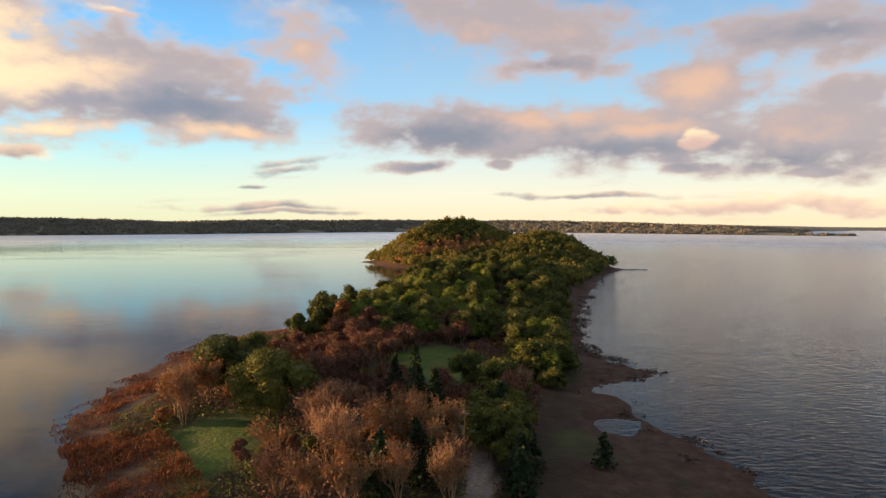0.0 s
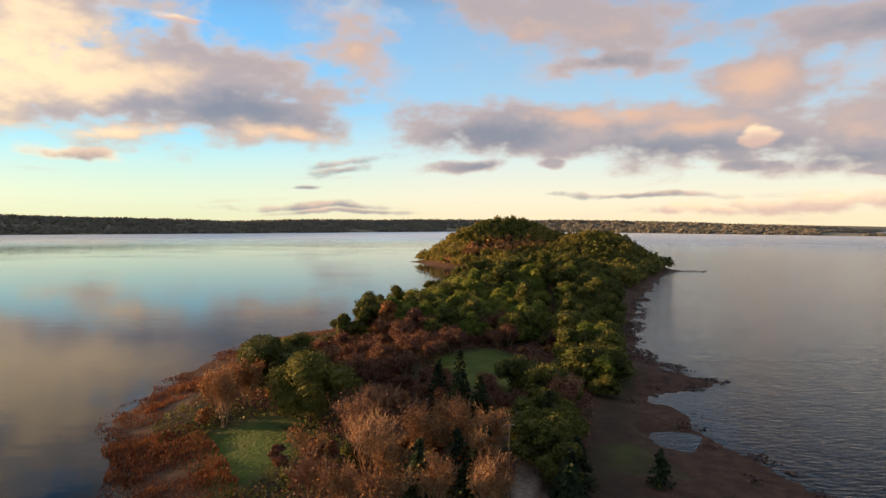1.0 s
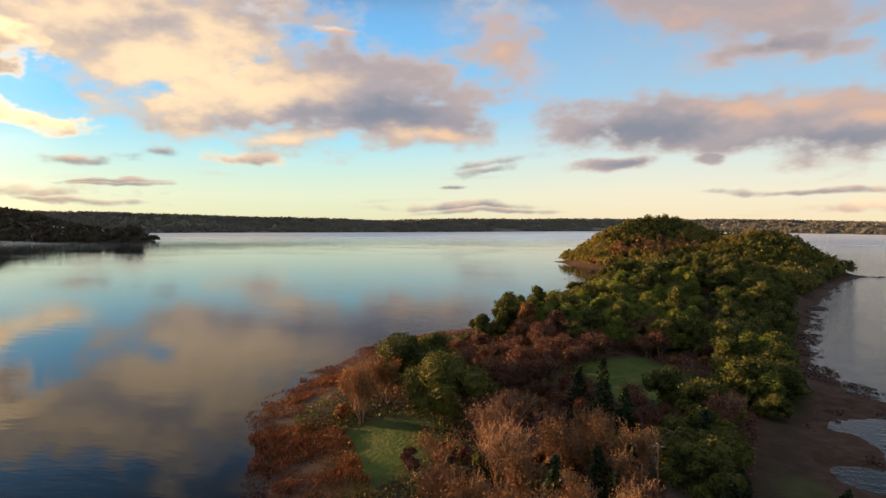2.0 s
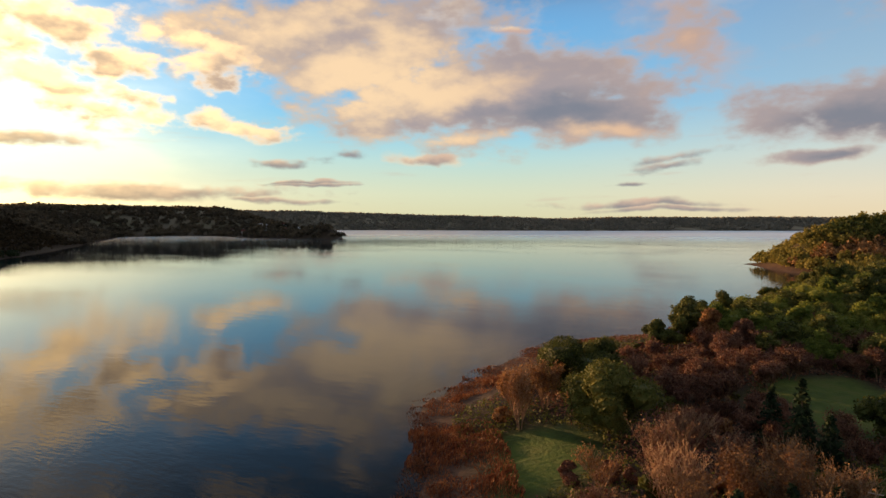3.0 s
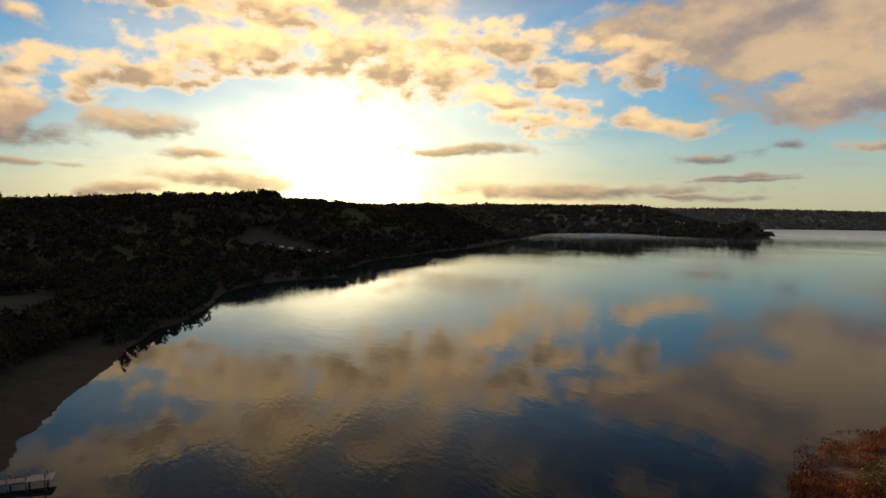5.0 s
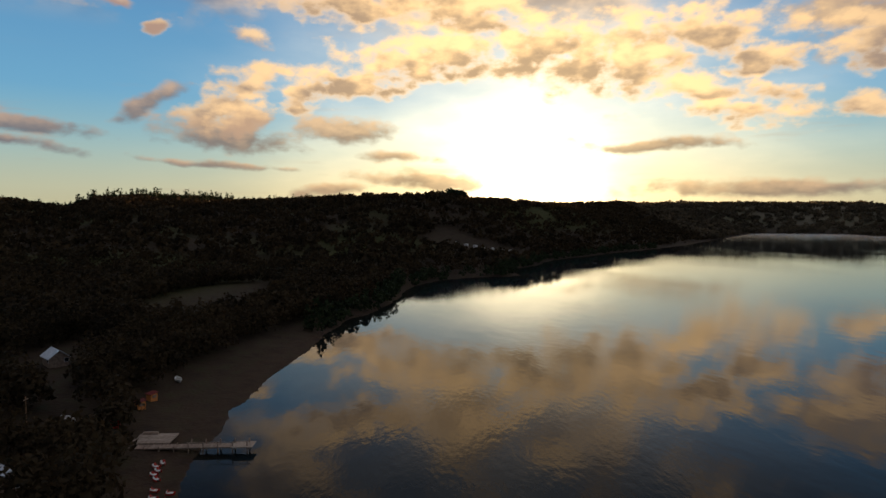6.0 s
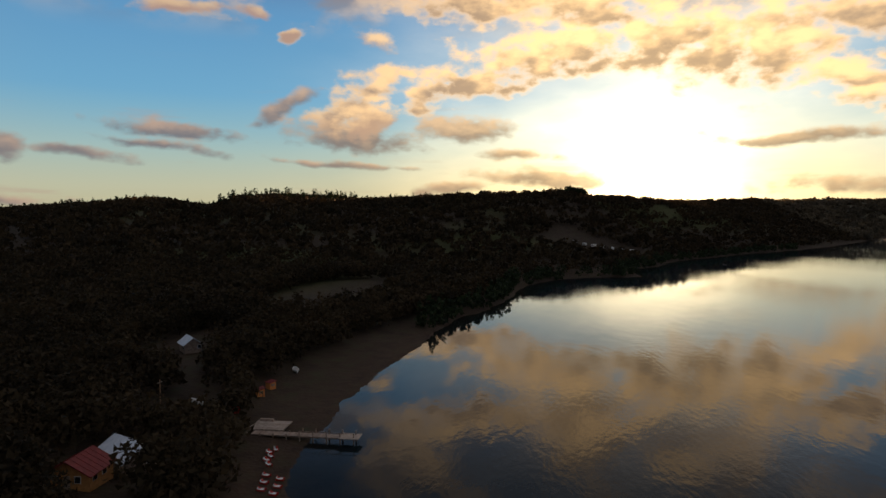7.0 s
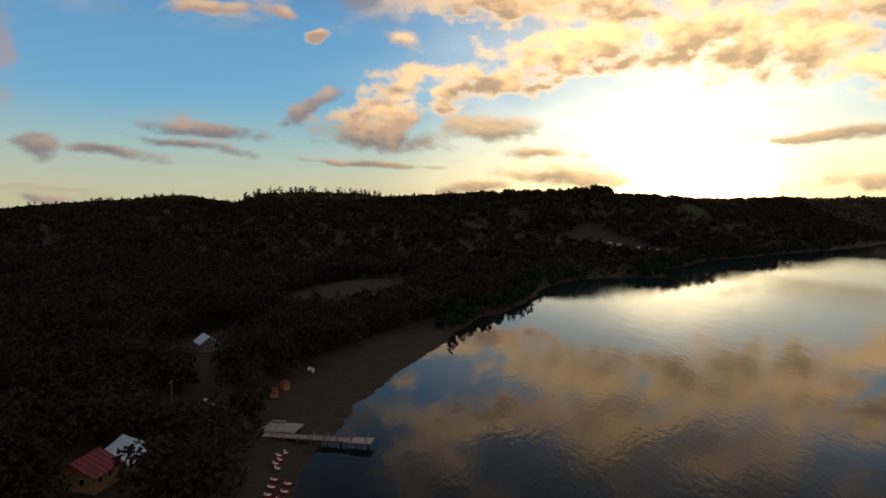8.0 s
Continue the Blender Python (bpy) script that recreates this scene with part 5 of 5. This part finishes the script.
def pole(x, y, h, label):
    t = thing("utility_pole", (x, y, gz(x, y)), label, "pole")
    bm = bmesh.new()
    bmesh.ops.create_cone(bm, cap_ends=True, segments=8, radius1=0.13, radius2=0.09, depth=h + 0.6)
    bmesh.ops.translate(bm, vec=(0, 0, h / 2 - 0.3), verts=bm.verts)
    part("shaft", bm, M_PALEBARK, t)
    box_part("crossarm", (-0.7, 0.7, -0.06, 0.06, h - 0.6, h - 0.48), M_TIMBER, t)


pole(10.3, 141.5, 6.5, "pale wooden pole at the edge of the clearing")
pole(-104.6, -33, 6.5, "pale wooden pole behind the beach")
pole(3.3, 96, 8.5, "pale wooden pole beside the path")


def sign(x, y):
    t = thing("notice_board", (x, y, gz(x, y)), "small white notice board on two posts", "sign", turn=20)
    box_part("board", (-0.7, 0.7, -0.04, 0.04, 1.0, 1.9), M_WHITE, t)
    for s in (-0.6, 0.6):
        box_part("post", (s - 0.05, s + 0.05, 0.05, 0.13, -0.3, 1.9), M_TIMBER, t, "", 0.0)


sign(8.5, 120.9)

# rocks and driftwood along the windward shore
rr = np.random.default_rng(8)


def rock(at, size, seed):
    r8 = np.random.default_rng(seed)
    bm = bmesh.new()
    bmesh.ops.create_icosphere(bm, subdivisions=2, radius=1.0)
    for v in bm.verts:
        v.co *= 1 + 0.28 * noise.noise(v.co * 1.4 + Vector((seed * 3.1, 0, 0)))
        v.co.z = max(v.co.z, -0.35)
    me = bpy.data.meshes.new("rock")
    bm.to_mesh(me)
    bm.free()
    me.materials.append(M_ROCK)
    ob = new("rock", me)
    ob.matrix_world = pose(*at, 0, 0, float(r8.uniform(0, 360))) @ Matrix.Diagonal((size, size * 0.7, size * 0.45, 1))
    return tagged(ob, "dark wet rock at the waterline", "rock", "rocks along the shore")


stones = []
for k in range(90):
    y0 = rr.uniform(150, 330) if k < 55 else rr.uniform(330, 545)
    xs = np.linspace(20, 175, 80)
    dd = inland(xs, np.full(80, y0))
    edge = xs[np.argmin(np.abs(dd))]
    x0 = edge + rr.normal(1.5, 3.0)
    z0 = max(gz(x0, y0), -0.25)
    stones.append(rock((x0, y0, z0), float(rr.uniform(0.4, 1.3) * (1.5 if k >= 55 else 1)), k % 6))
for k in range(9):
    rock((150 + k * 2.6, 529 + rr.normal(0, 0.8), -0.1), float(rr.uniform(0.9, 1.8)), k % 6)


# the village on the far point: small pale houses among trees
def far_house(x, y, turn, mat_roof):
    t = thing("village_house", (x, y, gz(x, y)), "small pale house in the village across the water", "house", "village houses", turn=turn)
    bm = bmesh.new()
    box(bm, -5, 5, -4, 4, -1.5, 4.5)
    part("wall", bm, M_WHITE, t)
    for s in (-1, 1):
        bm = bmesh.new()
        slab(bm, [(-5.5, s * 4.6, 4.2), (5.5, s * 4.6, 4.2), (5.5, 0, 7.2), (-5.5, 0, 7.2)], 0.2)
        part("roof", bm, mat_roof, t)
    for k in (-2.5, 0.5, 3):
        box_part("window", (k - 0.6, k + 0.6, -4.06, -3.98, 1.2, 2.6), M_DARK, t, "", 0.0)
    return t


house_a, house_b = far_house(-1180, 985, 30, M_REDROOF), far_house(-1150, 960, 70, M_WHITEROOF)
for k in range(16):
    hx, hy = -1250 + k * 20 + rr.uniform(-8, 8), 985 + rr.uniform(-10, 70) + k * 1.0
    if float(inland(hx, hy)[0]) > 12:
        copy_thing((house_a, house_b)[k % 2], pose(hx, hy, gz(hx, hy), 0, 0, rr.uniform(0, 180)))


def caravan(at, turn):
    t = thing("caravan", at, "white caravan parked on the lakeside field", "caravan", "caravans on the field", turn=turn)
    box_part("body", (-2.6, 2.6, -1.1, 1.1, 0.5, 2.7), M_WHITE, t, "", 0.25)
    box_part("window", (-1.2, 0.6, -1.14, -1.08, 1.5, 2.2), M_DARK, t, "", 0.0)
    for s in (-1.0, 1.0):
        bm = bmesh.new()
        bmesh.ops.create_cone(bm, cap_ends=True, segments=12, radius1=0.34, radius2=0.34, depth=0.22)
        bmesh.ops.rotate(bm, cent=(0, 0, 0), matrix=Matrix.Rotation(radians(90), 3, "X"), verts=bm.verts)
        bmesh.ops.translate(bm, vec=(0.1, s, 0.34), verts=bm.verts)
        part("wheel", bm, M_DARK, t)
    return t


c0 = caravan((-590, 78, gz(-590, 78)), 20)
for k in range(1, 7):
    cx, cy = -590 + k * 3 + rr.uniform(-3, 3), 78 + k * 8
    copy_thing(c0, pose(cx, cy, gz(cx, cy), 0, 0, rr.uniform(0, 60)))
